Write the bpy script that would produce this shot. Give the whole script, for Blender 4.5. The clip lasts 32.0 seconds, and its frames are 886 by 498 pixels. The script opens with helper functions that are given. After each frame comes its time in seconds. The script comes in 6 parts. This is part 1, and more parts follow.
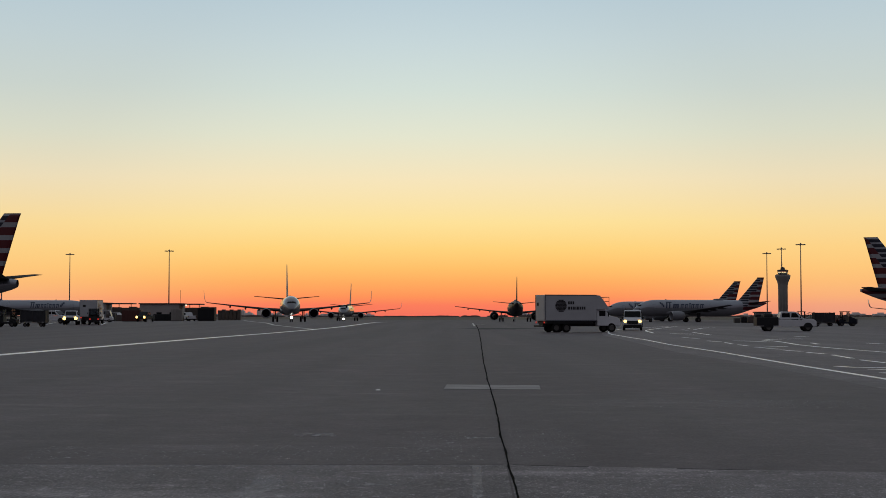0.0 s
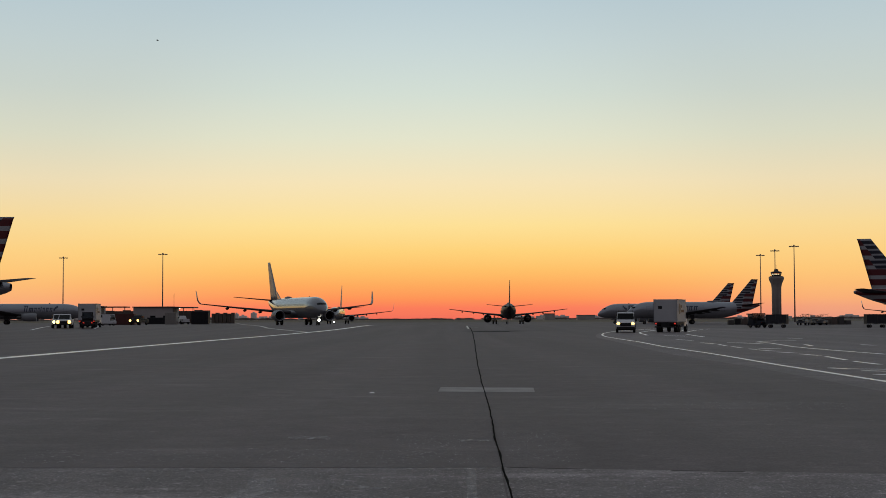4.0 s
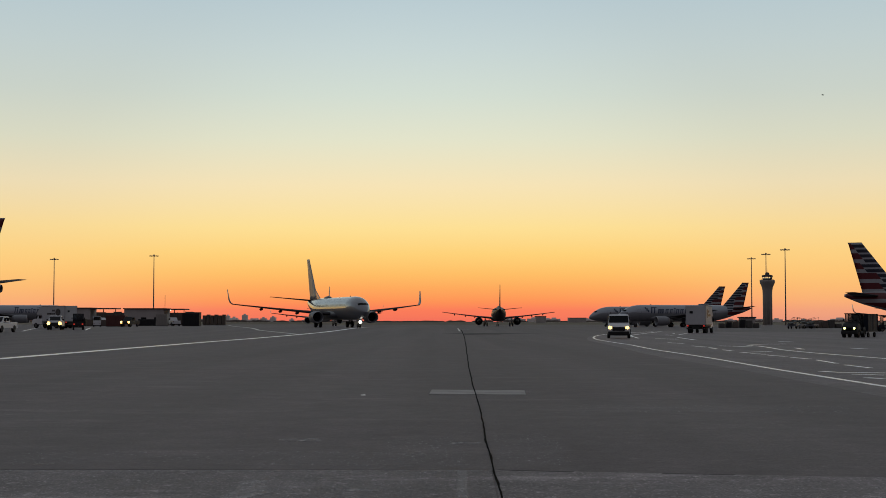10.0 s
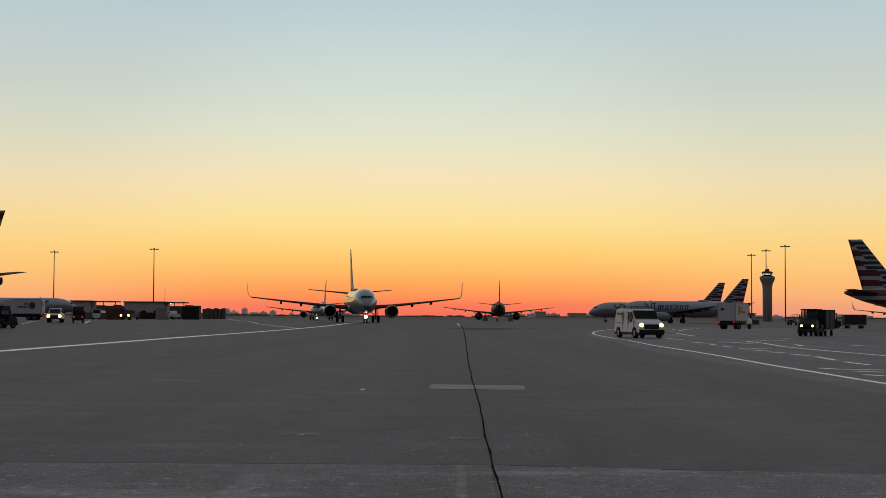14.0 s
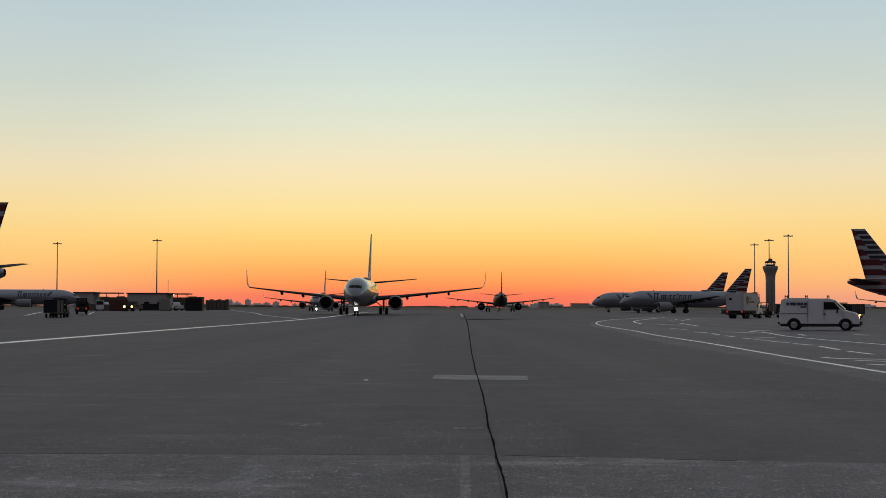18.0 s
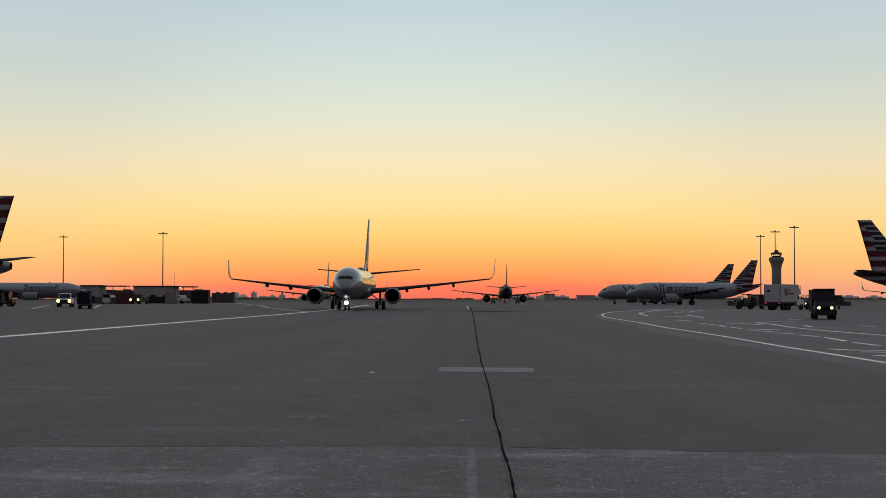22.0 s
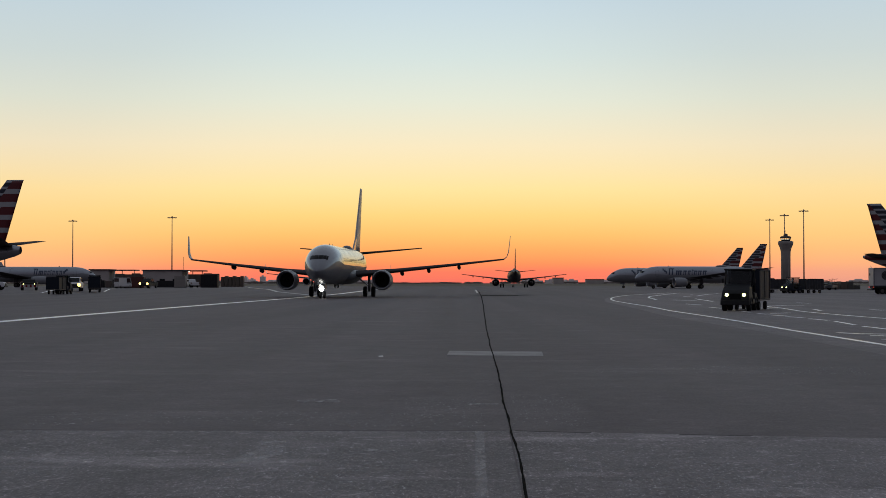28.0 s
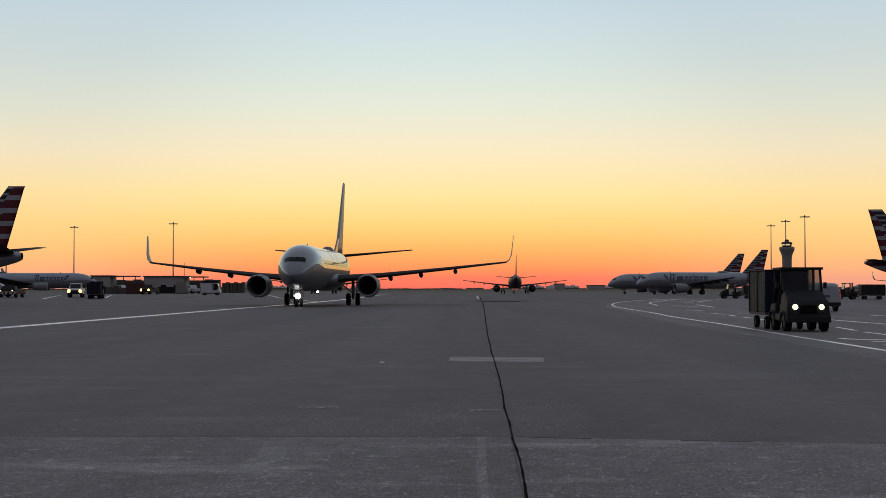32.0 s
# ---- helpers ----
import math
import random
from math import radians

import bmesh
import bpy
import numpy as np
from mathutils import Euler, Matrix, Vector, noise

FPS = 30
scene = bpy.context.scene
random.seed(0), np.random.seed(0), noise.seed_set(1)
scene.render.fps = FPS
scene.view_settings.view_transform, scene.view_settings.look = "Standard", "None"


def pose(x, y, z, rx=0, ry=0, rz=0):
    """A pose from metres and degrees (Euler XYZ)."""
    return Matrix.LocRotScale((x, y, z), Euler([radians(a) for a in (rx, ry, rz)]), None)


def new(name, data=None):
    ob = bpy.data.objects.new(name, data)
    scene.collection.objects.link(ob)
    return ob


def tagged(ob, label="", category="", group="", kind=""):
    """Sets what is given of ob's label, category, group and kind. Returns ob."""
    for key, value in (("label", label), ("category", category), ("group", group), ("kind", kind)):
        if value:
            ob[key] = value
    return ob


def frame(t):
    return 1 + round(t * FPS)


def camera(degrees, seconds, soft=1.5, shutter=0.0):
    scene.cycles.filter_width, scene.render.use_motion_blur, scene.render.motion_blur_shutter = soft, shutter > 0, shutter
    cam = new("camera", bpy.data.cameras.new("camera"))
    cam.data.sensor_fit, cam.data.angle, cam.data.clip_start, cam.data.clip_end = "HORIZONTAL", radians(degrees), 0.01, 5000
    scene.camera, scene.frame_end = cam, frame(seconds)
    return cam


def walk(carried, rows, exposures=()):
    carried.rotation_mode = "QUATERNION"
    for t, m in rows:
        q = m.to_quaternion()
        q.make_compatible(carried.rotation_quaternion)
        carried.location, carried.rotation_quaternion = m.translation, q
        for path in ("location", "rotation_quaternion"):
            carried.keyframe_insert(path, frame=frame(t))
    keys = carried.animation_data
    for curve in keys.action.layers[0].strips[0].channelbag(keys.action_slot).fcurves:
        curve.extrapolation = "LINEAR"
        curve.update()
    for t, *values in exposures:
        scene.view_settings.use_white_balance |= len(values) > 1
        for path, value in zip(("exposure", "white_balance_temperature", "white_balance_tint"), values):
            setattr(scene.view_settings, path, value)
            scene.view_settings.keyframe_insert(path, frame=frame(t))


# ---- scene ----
EYE = 1.5
cam = camera(33.56, 32.0, soft=0.75)
walk(cam, [
    (0, pose(0, 0, EYE, 92.622, 0, 0.407) @ pose(0, 0, 0, 0, 0, -0.009)),
    (0.5, pose(0, 0, EYE, 92.649, 0, 0.370) @ pose(0, 0, 0, 0, 0, -0.114)),
    (1, pose(0, 0, EYE, 92.637, 0, 0.358) @ pose(0, 0, 0, 0, 0, -0.199)),
    (1.5, pose(0, 0, EYE, 92.615, 0, 0.350) @ pose(0, 0, 0, 0, 0, -0.222)),
    (2, pose(0, 0, EYE, 92.613, 0, 0.334) @ pose(0, 0, 0, 0, 0, -0.248)),
    (2.5, pose(0, 0, EYE, 92.600, 0, 0.343) @ pose(0, 0, 0, 0, 0, -0.209)),
    (3, pose(0, 0, EYE, 92.642, 0, 0.298) @ pose(0, 0, 0, 0, 0, -0.147)),
    (3.5, pose(0, 0, EYE, 92.691, 0, 0.232) @ pose(0, 0, 0, 0, 0, -0.158)),
    (5.5, pose(0, 0, EYE, 92.829, 0, -0.026) @ pose(0, 0, 0, 0, 0, -0.062)),
    (6, pose(0, 0, EYE, 92.870, 0, -0.098) @ pose(0, 0, 0, 0, 0, -0.051)),
    (6.5, pose(0, 0, EYE, 92.854, 0, -0.144) @ pose(0, 0, 0, 0, 0, -0.021)),
    (7, pose(0, 0, EYE, 92.791, 0, -0.170) @ pose(0, 0, 0, 0, 0, -0.042)),
    (7.5, pose(0, 0, EYE, 92.753, 0, -0.168) @ pose(0, 0, 0, 0, 0, -0.007)),
    (8, pose(0, 0, EYE, 92.719, 0, -0.168) @ pose(0, 0, 0, 0, 0, -0.006)),
    (8.5, pose(0, 0, EYE, 92.725, 0, -0.161) @ pose(0, 0, 0, 0, 0, 0.047)),
    (9, pose(0, 0, EYE, 92.765, 0, -0.156) @ pose(0, 0, 0, 0, 0, 0.074)),
    (9.5, pose(0, 0, EYE, 92.819, 0, -0.160) @ pose(0, 0, 0, 0, 0, 0.008)),
    (10, pose(0, 0, EYE, 92.820, 0, -0.168) @ pose(0, 0, 0, 0, 0, -0.003)),
    (10.5, pose(0, 0, EYE, 92.792, 0, -0.183) @ pose(0, 0, 0, 0, 0, 0.050)),
    (11, pose(0, 0, EYE, 92.750, 0, -0.192) @ pose(0, 0, 0, 0, 0, 0.088)),
    (11.5, pose(0, 0, EYE, 92.709, 0, -0.204) @ pose(0, 0, 0, 0, 0, 0.213)),
    (12, pose(0, 0, EYE, 92.667, 0, -0.200) @ pose(0, 0, 0, 0, 0, 0.226)),
    (12.5, pose(0, 0, EYE, 92.643, 0, -0.214) @ pose(0, 0, 0, 0, 0, 0.303)),
    (13, pose(0, 0, EYE, 92.637, 0, -0.219) @ pose(0, 0, 0, 0, 0, 0.276)),
    (13.5, pose(0, 0, EYE, 92.637, 0, -0.202) @ pose(0, 0, 0, 0, 0, 0.263)),
    (14, pose(0, 0, EYE, 92.617, 0, -0.163) @ pose(0, 0, 0, 0, 0, 0.301)),
    (14.5, pose(0, 0, EYE, 92.565, 0, -0.143) @ pose(0, 0, 0, 0, 0, 0.269)),
    (16.5, pose(0, 0, EYE, 92.171, 0, -0.106) @ pose(0, 0, 0, 0, 0, 0.223)),
    (17, pose(0, 0, EYE, 92.179, 0, -0.085) @ pose(0, 0, 0, 0, 0, 0.212)),
    (17.5, pose(0, 0, EYE, 92.227, 0, -0.063) @ pose(0, 0, 0, 0, 0, 0.207)),
    (18, pose(0, 0, EYE, 92.248, 0, -0.051) @ pose(0, 0, 0, 0, 0, 0.143)),
    (18.5, pose(0, 0, EYE, 92.248, 0, -0.018) @ pose(0, 0, 0, 0, 0, 0.143)),
    (19, pose(0, 0, EYE, 92.212, 0, 0.005) @ pose(0, 0, 0, 0, 0, 0.109)),
    (19.5, pose(0, 0, EYE, 92.157, 0, 0.041) @ pose(0, 0, 0, 0, 0, 0.074)),
    (20, pose(0, 0, EYE, 92.115, 0, 0.088) @ pose(0, 0, 0, 0, 0, 0.002)),
    (20.5, pose(0, 0, EYE, 92.103, 0, 0.115) @ pose(0, 0, 0, 0, 0, -0.078)),
    (21, pose(0, 0, EYE, 92.064, 0, 0.137) @ pose(0, 0, 0, 0, 0, -0.066)),
    (21.5, pose(0, 0, EYE, 92.031, 0, 0.152) @ pose(0, 0, 0, 0, 0, -0.068)),
    (22, pose(0, 0, EYE, 91.946, 0, 0.173) @ pose(0, 0, 0, 0, 0, 0.008)),
    (22.5, pose(0, 0, EYE, 91.838, 0, 0.205) @ pose(0, 0, 0, 0, 0, -0.015)),
    (23, pose(0, 0, EYE, 91.740, 0, 0.276) @ pose(0, 0, 0, 0, 0, 0.014)),
    (23.5, pose(0, 0, EYE, 91.649, 0, 0.347) @ pose(0, 0, 0, 0, 0, -0.044)),
    (24, pose(0, 0, EYE, 91.620, 0, 0.397) @ pose(0, 0, 0, 0, 0, -0.056)),
    (24.5, pose(0, 0, EYE, 91.583, 0, 0.404) @ pose(0, 0, 0, 0, 0, -0.055)),
    (25, pose(0, 0, EYE, 91.529, 0, 0.402) @ pose(0, 0, 0, 0, 0, -0.033)),
    (25.5, pose(0, 0, EYE, 91.404, 0, 0.407) @ pose(0, 0, 0, 0, 0, 0.011)),
    (27.5, pose(0, 0, EYE, 91.269, 0, 0.485) @ pose(0, 0, 0, 0, 0, 0.028)),
    (28, pose(0, 0, EYE, 91.319, 0, 0.516) @ pose(0, 0, 0, 0, 0, -0.017)),
    (28.5, pose(0, 0, EYE, 91.358, 0, 0.544) @ pose(0, 0, 0, 0, 0, -0.050)),
    (29, pose(0, 0, EYE, 91.347, 0, 0.581) @ pose(0, 0, 0, 0, 0, -0.040)),
    (29.5, pose(0, 0, EYE, 91.313, 0, 0.607) @ pose(0, 0, 0, 0, 0, -0.040)),
    (30, pose(0, 0, EYE, 91.287, 0, 0.639) @ pose(0, 0, 0, 0, 0, -0.039)),
    (30.5, pose(0, 0, EYE, 91.300, 0, 0.648) @ pose(0, 0, 0, 0, 0, 0.005)),
    (31, pose(0, 0, EYE, 91.374, 0, 0.631) @ pose(0, 0, 0, 0, 0, 0.033)),
    (31.5, pose(0, 0, EYE, 91.480, 0, 0.596) @ pose(0, 0, 0, 0, 0, -0.007)),
    (32, pose(0, 0, EYE, 91.552, 0, 0.562) @ pose(0, 0, 0, 0, 0, -0.046)),
], exposures=[(0, 0.02, 6480, 9), (6, 0.0, 6680, 8), (13, 0.0, 6700, 8), (18, 0.03, 6560, 8), (23, 0.06, 6480, 9), (28, 0.1, 6260, 11), (32, 0.11, 6280, 11)])

# ---- sky and light: clear sky a few minutes before sunrise ----


def srgb(r, g, b):
    return tuple(((c / 255 + 0.055) / 1.055) ** 2.4 if c > 10 else c / 255 / 12.92 for c in (r, g, b)) + (1,)


def build_sky():
    world = bpy.data.worlds.new("dawn_sky")
    scene.world = world
    world.use_nodes = True
    nt = world.node_tree
    nt.nodes.clear()
    link = nt.links.new
    out = nt.nodes.new("ShaderNodeOutputWorld")
    bg = nt.nodes.new("ShaderNodeBackground")
    co = nt.nodes.new("ShaderNodeTexCoord")
    sep = nt.nodes.new("ShaderNodeSeparateXYZ")
    link(co.outputs["Generated"], sep.inputs[0])
    up = nt.nodes.new("ShaderNodeMath")
    up.operation, up.use_clamp = "MAXIMUM", True
    link(sep.outputs["Z"], up.inputs[0])
    up.inputs[1].default_value = 0.0
    root = nt.nodes.new("ShaderNodeMath")
    root.operation = "POWER"
    link(up.outputs[0], root.inputs[0])
    root.inputs[1].default_value = 0.5

    def ramp(stops):
        node = nt.nodes.new("ShaderNodeValToRGB")
        link(root.outputs[0], node.inputs[0])
        els = node.color_ramp.elements
        for i, (elevation, colour) in enumerate(stops):
            pos = math.sqrt(math.sin(radians(elevation)))
            el = els[i] if i < 2 else els.new(pos)
            el.position, el.color = pos, srgb(*colour)
        return node

    dawn = ramp(DAWN)
    flank = ramp(FLANK)
    dusk = ramp(DUSK)

    def span(socket, lo, hi):
        node = nt.nodes.new("ShaderNodeMapRange")
        node.interpolation_type = "SMOOTHSTEP"
        link(socket, node.inputs["Value"])
        node.inputs["From Min"].default_value, node.inputs["From Max"].default_value = lo, hi
        return node.outputs["Result"]

    def mix(fac, a, b):
        node = nt.nodes.new("ShaderNodeMix")
        node.data_type = "RGBA"
        link(fac, node.inputs[0])
        link(a, node.inputs[6])
        link(b, node.inputs[7])
        return node.outputs[2]

    # dawn colours spread from the azimuth where the sun will rise
    dx = nt.nodes.new("ShaderNodeVectorMath")
    dx.operation = "DOT_PRODUCT"
    link(co.outputs["Generated"], dx.inputs[0])
    dx.inputs[1].default_value = (-0.015, 0.9999, 0)
    near = mix(span(dx.outputs["Value"], 0.963, 1.0), flank.outputs[0], dawn.outputs[0])
    whole = mix(span(dx.outputs["Value"], -0.4, 0.85), dusk.outputs[0], near)
    link(whole, bg.inputs["Color"])
    bg.inputs["Strength"].default_value = 1.0
    link(bg.outputs[0], out.inputs[0])


DAWN = [(0.0, (238, 108, 94)), (0.44, (251, 125, 92)), (0.77, (254, 147, 89)), (1.32, (254, 171, 95)), (1.87, (254, 191, 105)), (2.64, (254, 210, 124)),
        (3.64, (253, 224, 152)), (5.3, (246, 228, 186)), (7.05, (228, 229, 207)), (8.8, (213, 225, 217)), (10.6, (203, 219, 222)), (12.3, (194, 213, 222)),
        (20, (164, 176, 188)), (45, (142, 146, 154)), (90, (134, 139, 148))]
FLANK = [(0.0, (226, 148, 130)), (0.44, (242, 163, 126)), (0.77, (249, 175, 121)), (1.32, (252, 188, 119)), (1.87, (253, 199, 123)), (2.64, (252, 209, 134)),
         (3.64, (248, 217, 153)), (5.3, (236, 220, 184)), (7.05, (216, 217, 198)), (8.8, (201, 210, 204)), (10.6, (192, 206, 209)), (12.3, (183, 201, 210)),
         (20, (154, 166, 178)), (45, (140, 144, 152)), (90, (134, 139, 148))]
DUSK = [(0.0, (72, 67, 74)), (4, (88, 80, 86)), (9, (98, 90, 96)), (16, (104, 100, 108)), (30, (116, 116, 124)), (55, (130, 134, 142)), (90, (134, 139, 148))]
build_sky()

# ---- materials ----


def material(name, colour, rough=0.5, metal=0.0, vary=0.12, scale=3.0, bump=0.0, coat=0.0, spec=0.5, fine=30.0):
    """Painted, metal or mineral surface with variation at two scales."""
    m = bpy.data.materials.new(name)
    m.use_nodes = True
    nt = m.node_tree
    link = nt.links.new
    bsdf = nt.nodes["Principled BSDF"]
    bsdf.inputs["Metallic"].default_value = metal
    bsdf.inputs["Coat Weight"].default_value = coat
    bsdf.inputs["Specular IOR Level"].default_value = spec
    co = nt.nodes.new("ShaderNodeTexCoord")
    n1 = nt.nodes.new("ShaderNodeTexNoise")
    n1.inputs["Scale"].default_value, n1.inputs["Detail"].default_value = scale, 5
    n2 = nt.nodes.new("ShaderNodeTexNoise")
    n2.inputs["Scale"].default_value, n2.inputs["Detail"].default_value = scale * fine, 3
    link(co.outputs["Object"], n1.inputs["Vector"])
    link(co.outputs["Object"], n2.inputs["Vector"])
    add = nt.nodes.new("ShaderNodeMath")
    add.operation = "MULTIPLY_ADD"
    link(n2.outputs["Fac"], add.inputs[0])
    add.inputs[1].default_value = 0.4
    link(n1.outputs["Fac"], add.inputs[2])
    rg = nt.nodes.new("ShaderNodeMapRange")
    link(add.outputs[0], rg.inputs["Value"])
    rg.inputs["From Min"].default_value, rg.inputs["From Max"].default_value = 0.45, 0.95
    rg.inputs["To Min"].default_value, rg.inputs["To Max"].default_value = 1 - vary, 1 + vary
    mul = nt.nodes.new("ShaderNodeVectorMath")
    mul.operation = "SCALE"
    mul.inputs[0].default_value = colour[:3]
    link(rg.outputs["Result"], mul.inputs["Scale"])
    link(mul.outputs[0], bsdf.inputs["Base Color"])
    rr = nt.nodes.new("ShaderNodeMapRange")
    link(add.outputs[0], rr.inputs["Value"])
    rr.inputs["From Min"].default_value, rr.inputs["From Max"].default_value = 0.45, 0.95
    rr.inputs["To Min"].default_value, rr.inputs["To Max"].default_value = max(0, rough - 0.08), min(1, rough + 0.08)
    link(rr.outputs["Result"], bsdf.inputs["Roughness"])
    if bump:
        b = nt.nodes.new("ShaderNodeBump")
        b.inputs["Strength"].default_value, b.inputs["Distance"].default_value = bump, 0.02
        link(n2.outputs["Fac"], b.inputs["Height"])
        link(b.outputs[0], bsdf.inputs["Normal"])
    return m


def glow(name, colour, strength):
    m = bpy.data.materials.new(name)
    m.use_nodes = True
    bsdf = m.node_tree.nodes["Principled BSDF"]
    bsdf.inputs["Base Color"].default_value = colour
    bsdf.inputs["Emission Color"].default_value = colour
    bsdf.inputs["Emission Strength"].default_value = strength
    return m


def concrete(name, colour, vary, specks, relief=0.3, fine=110):
    """Worn airfield concrete: slab-scale blotches, scuffs, fine aggregate and pale worn specks."""
    m = material(name, colour, 0.68, 0, vary, 0.09, relief, spec=0.18, fine=fine)
    nt = m.node_tree
    link = nt.links.new
    bsdf = nt.nodes["Principled BSDF"]
    co = nt.nodes.new("ShaderNodeTexCoord")

    def layer(stretch, scale, detail, rough, lo, hi, to_lo, to_hi):
        mp = nt.nodes.new("ShaderNodeMapping")
        mp.inputs["Scale"].default_value = stretch
        link(co.outputs["Object"], mp.inputs["Vector"])
        n = nt.nodes.new("ShaderNodeTexNoise")
        n.inputs["Scale"].default_value, n.inputs["Detail"].default_value, n.inputs["Roughness"].default_value = scale, detail, rough
        link(mp.outputs[0], n.inputs["Vector"])
        rg = nt.nodes.new("ShaderNodeMapRange")
        link(n.outputs["Fac"], rg.inputs["Value"])
        for key, value in (("From Min", lo), ("From Max", hi), ("To Min", to_lo), ("To Max", to_hi)):
            rg.inputs[key].default_value = value
        sc = nt.nodes.new("ShaderNodeVectorMath")
        sc.operation = "SCALE"
        link(bsdf.inputs["Base Color"].links[0].from_socket, sc.inputs[0])
        link(rg.outputs["Result"], sc.inputs["Scale"])
        link(sc.outputs[0], bsdf.inputs["Base Color"])

    layer((1, 1, 1), 0.9, 9, 0.72, 0.3, 0.7, 1 - vary, 1 + vary)
    layer((1, 0.3, 1), 30, 4, 0.8, 0.32, 0.68, 1 - vary * 1.4, 1 + vary * 1.4)
    layer((1, 0.4, 1), 42, 3, 0.6, 0.58, 0.70, 1.0, 1.0 + specks * 0.7)
    layer((1, 0.6, 1), 4.5, 7, 0.75, 0.35, 0.65, 1 - vary * 0.6, 1 + vary * 0.6)
    layer((0.4, 1, 1), 0.55, 6, 0.65, 0.56, 0.70, 1.0, 1.0 + specks * 0.5)
    # pale crumbled spots the size of a palm, and broad tyre-darkened bands
    layer((0.45, 0.3, 1), 11, 5, 0.7, 0.58, 0.72, 1.0, 1.0 + specks * 0.7)
    layer((1, 0.02, 1), 0.35, 3, 0.5, 0.40, 0.62, 1.0 - vary * 0.7, 1.0 + vary * 0.3)
    return m


def worn(name, colour, cover, scale, lo=0.38, hi=0.60):
    """A thin rubbed-on film that lets the concrete through where it has worn away."""
    m = material(name, colour, 0.68, 0, 0.25, 1.5, 0.2, spec=0.18)
    nt = m.node_tree
    co = nt.nodes.new("ShaderNodeTexCoord")
    mp = nt.nodes.new("ShaderNodeMapping")
    mp.inputs["Scale"].default_value = (1, 0.3, 1)
    nt.links.new(co.outputs["Object"], mp.inputs["Vector"])
    n = nt.nodes.new("ShaderNodeTexNoise")
    n.inputs["Scale"].default_value, n.inputs["Detail"].default_value, n.inputs["Roughness"].default_value = scale, 6, 0.75
    nt.links.new(mp.outputs[0], n.inputs["Vector"])
    rg = nt.nodes.new("ShaderNodeMapRange")
    nt.links.new(n.outputs["Fac"], rg.inputs["Value"])
    rg.inputs["From Min"].default_value, rg.inputs["From Max"].default_value = lo, hi
    rg.inputs["To Min"].default_value, rg.inputs["To Max"].default_value = 0.0, cover
    nt.links.new(rg.outputs["Result"], nt.nodes["Principled BSDF"].inputs["Alpha"])
    return m


STREAK = worn("pale_streak", (0.58, 0.56, 0.55), 0.45, 12.0)
SCUFF = worn("pale_scuff", (0.55, 0.53, 0.53), 0.6, 6.0)
SPECKS = worn("pale_aggregate_specks", (0.60, 0.58, 0.58), 0.8, 30.0, 0.54, 0.66)
CONCRETE = concrete("apron_concrete", (0.122, 0.103, 0.107), 0.18, 0.7)
SERVICE = concrete("service_road_concrete", (0.172, 0.150, 0.155), 0.18, 0.7)
SLAB_PALE = concrete("pale_slab_concrete", (0.170, 0.153, 0.156), 0.24, 1.9, 0.7, 300)
SLAB_WORN = concrete("speckled_slab_concrete", (0.186, 0.167, 0.171), 0.24, 2.1, 0.7, 300)
PATCH = material("patch_mortar", (0.36, 0.345, 0.335), 0.9, 0, 0.28, 1.5, 0.3, spec=0.2)
TAR = material("joint_tar", (0.005, 0.005, 0.005), 0.95, 0, 0.3, 2, 0.3, spec=0.02)
JOINT = material("joint_dirt", (0.05, 0.048, 0.046), 0.95, 0, 0.4, 3, 0.2, spec=0.05)
MAST = material("mast_grey_steel", (0.26, 0.25, 0.24), 0.6, 0, 0.15, 0.4, spec=0.25)
ASPHALT = concrete("dark_asphalt_patch", (0.03, 0.029, 0.029), 0.2, 0.2)
LINE_PAINT = material("line_paint", (0.88, 0.91, 0.96), 0.30, 0, 0.1, 0.8, 0.0, spec=0.75)
WORN_PAINT = material("worn_line_paint", (0.46, 0.45, 0.44), 0.4, 0, 0.3, 0.8, 0.0, spec=0.4)
GRASS = material("dry_grass", (0.15, 0.135, 0.105), 0.95, 0, 0.3, 0.05, 0.3, spec=0.1)
VANSILVER = material("van_silver_paint", (0.42, 0.435, 0.46), 0.35, 0, 0.06, 1.2, 0, 0.2, 0.4)
WHITE = material("white_paint", (0.66, 0.67, 0.69), 0.42, 0, 0.05, 1.2, 0, 0, 0.3)
# white hull paint darkened: backlit shade is put into the base colour
HULL = material("hull_shaded_white", (0.23, 0.245, 0.27), 0.2, 0.1, 0.06, 0.5, 0, 0.5)
SILVER = material("silver_mica_paint", (0.30, 0.32, 0.36), 0.34, 0.7, 0.06, 0.5, 0, 0.3)
# wing grey lowered to near black to hold the shade beneath the wings
WINGGREY = material("wing_shaded_grey", (0.075, 0.075, 0.08), 0.9, 0.0, 0.15, 0.7, spec=0.02)
BELLY = material("belly_grey_paint", (0.14, 0.152, 0.175), 0.45, 0.0, 0.08, 0.6, 0, 0.0)
# shade on the lower half of the silver hulls, held in a grey
UNDERSHADE = material("underside_shade_grey", (0.21, 0.22, 0.24), 0.4, 0.0, 0.08, 0.6)
METAL = material("bare_metal", (0.55, 0.55, 0.56), 0.32, 0.9, 0.1, 2)
STEEL = material("weathered_steel", (0.10, 0.095, 0.09), 0.7, 0.0, 0.15, 0.4, spec=0.25)
DARK = material("recess_shade", (0.008, 0.008, 0.009), 0.8, 0, 0.2, 2, spec=0.1)
RIM = material("wheel_rim_grey", (0.34, 0.34, 0.35), 0.5, 0.3, 0.1, 4)
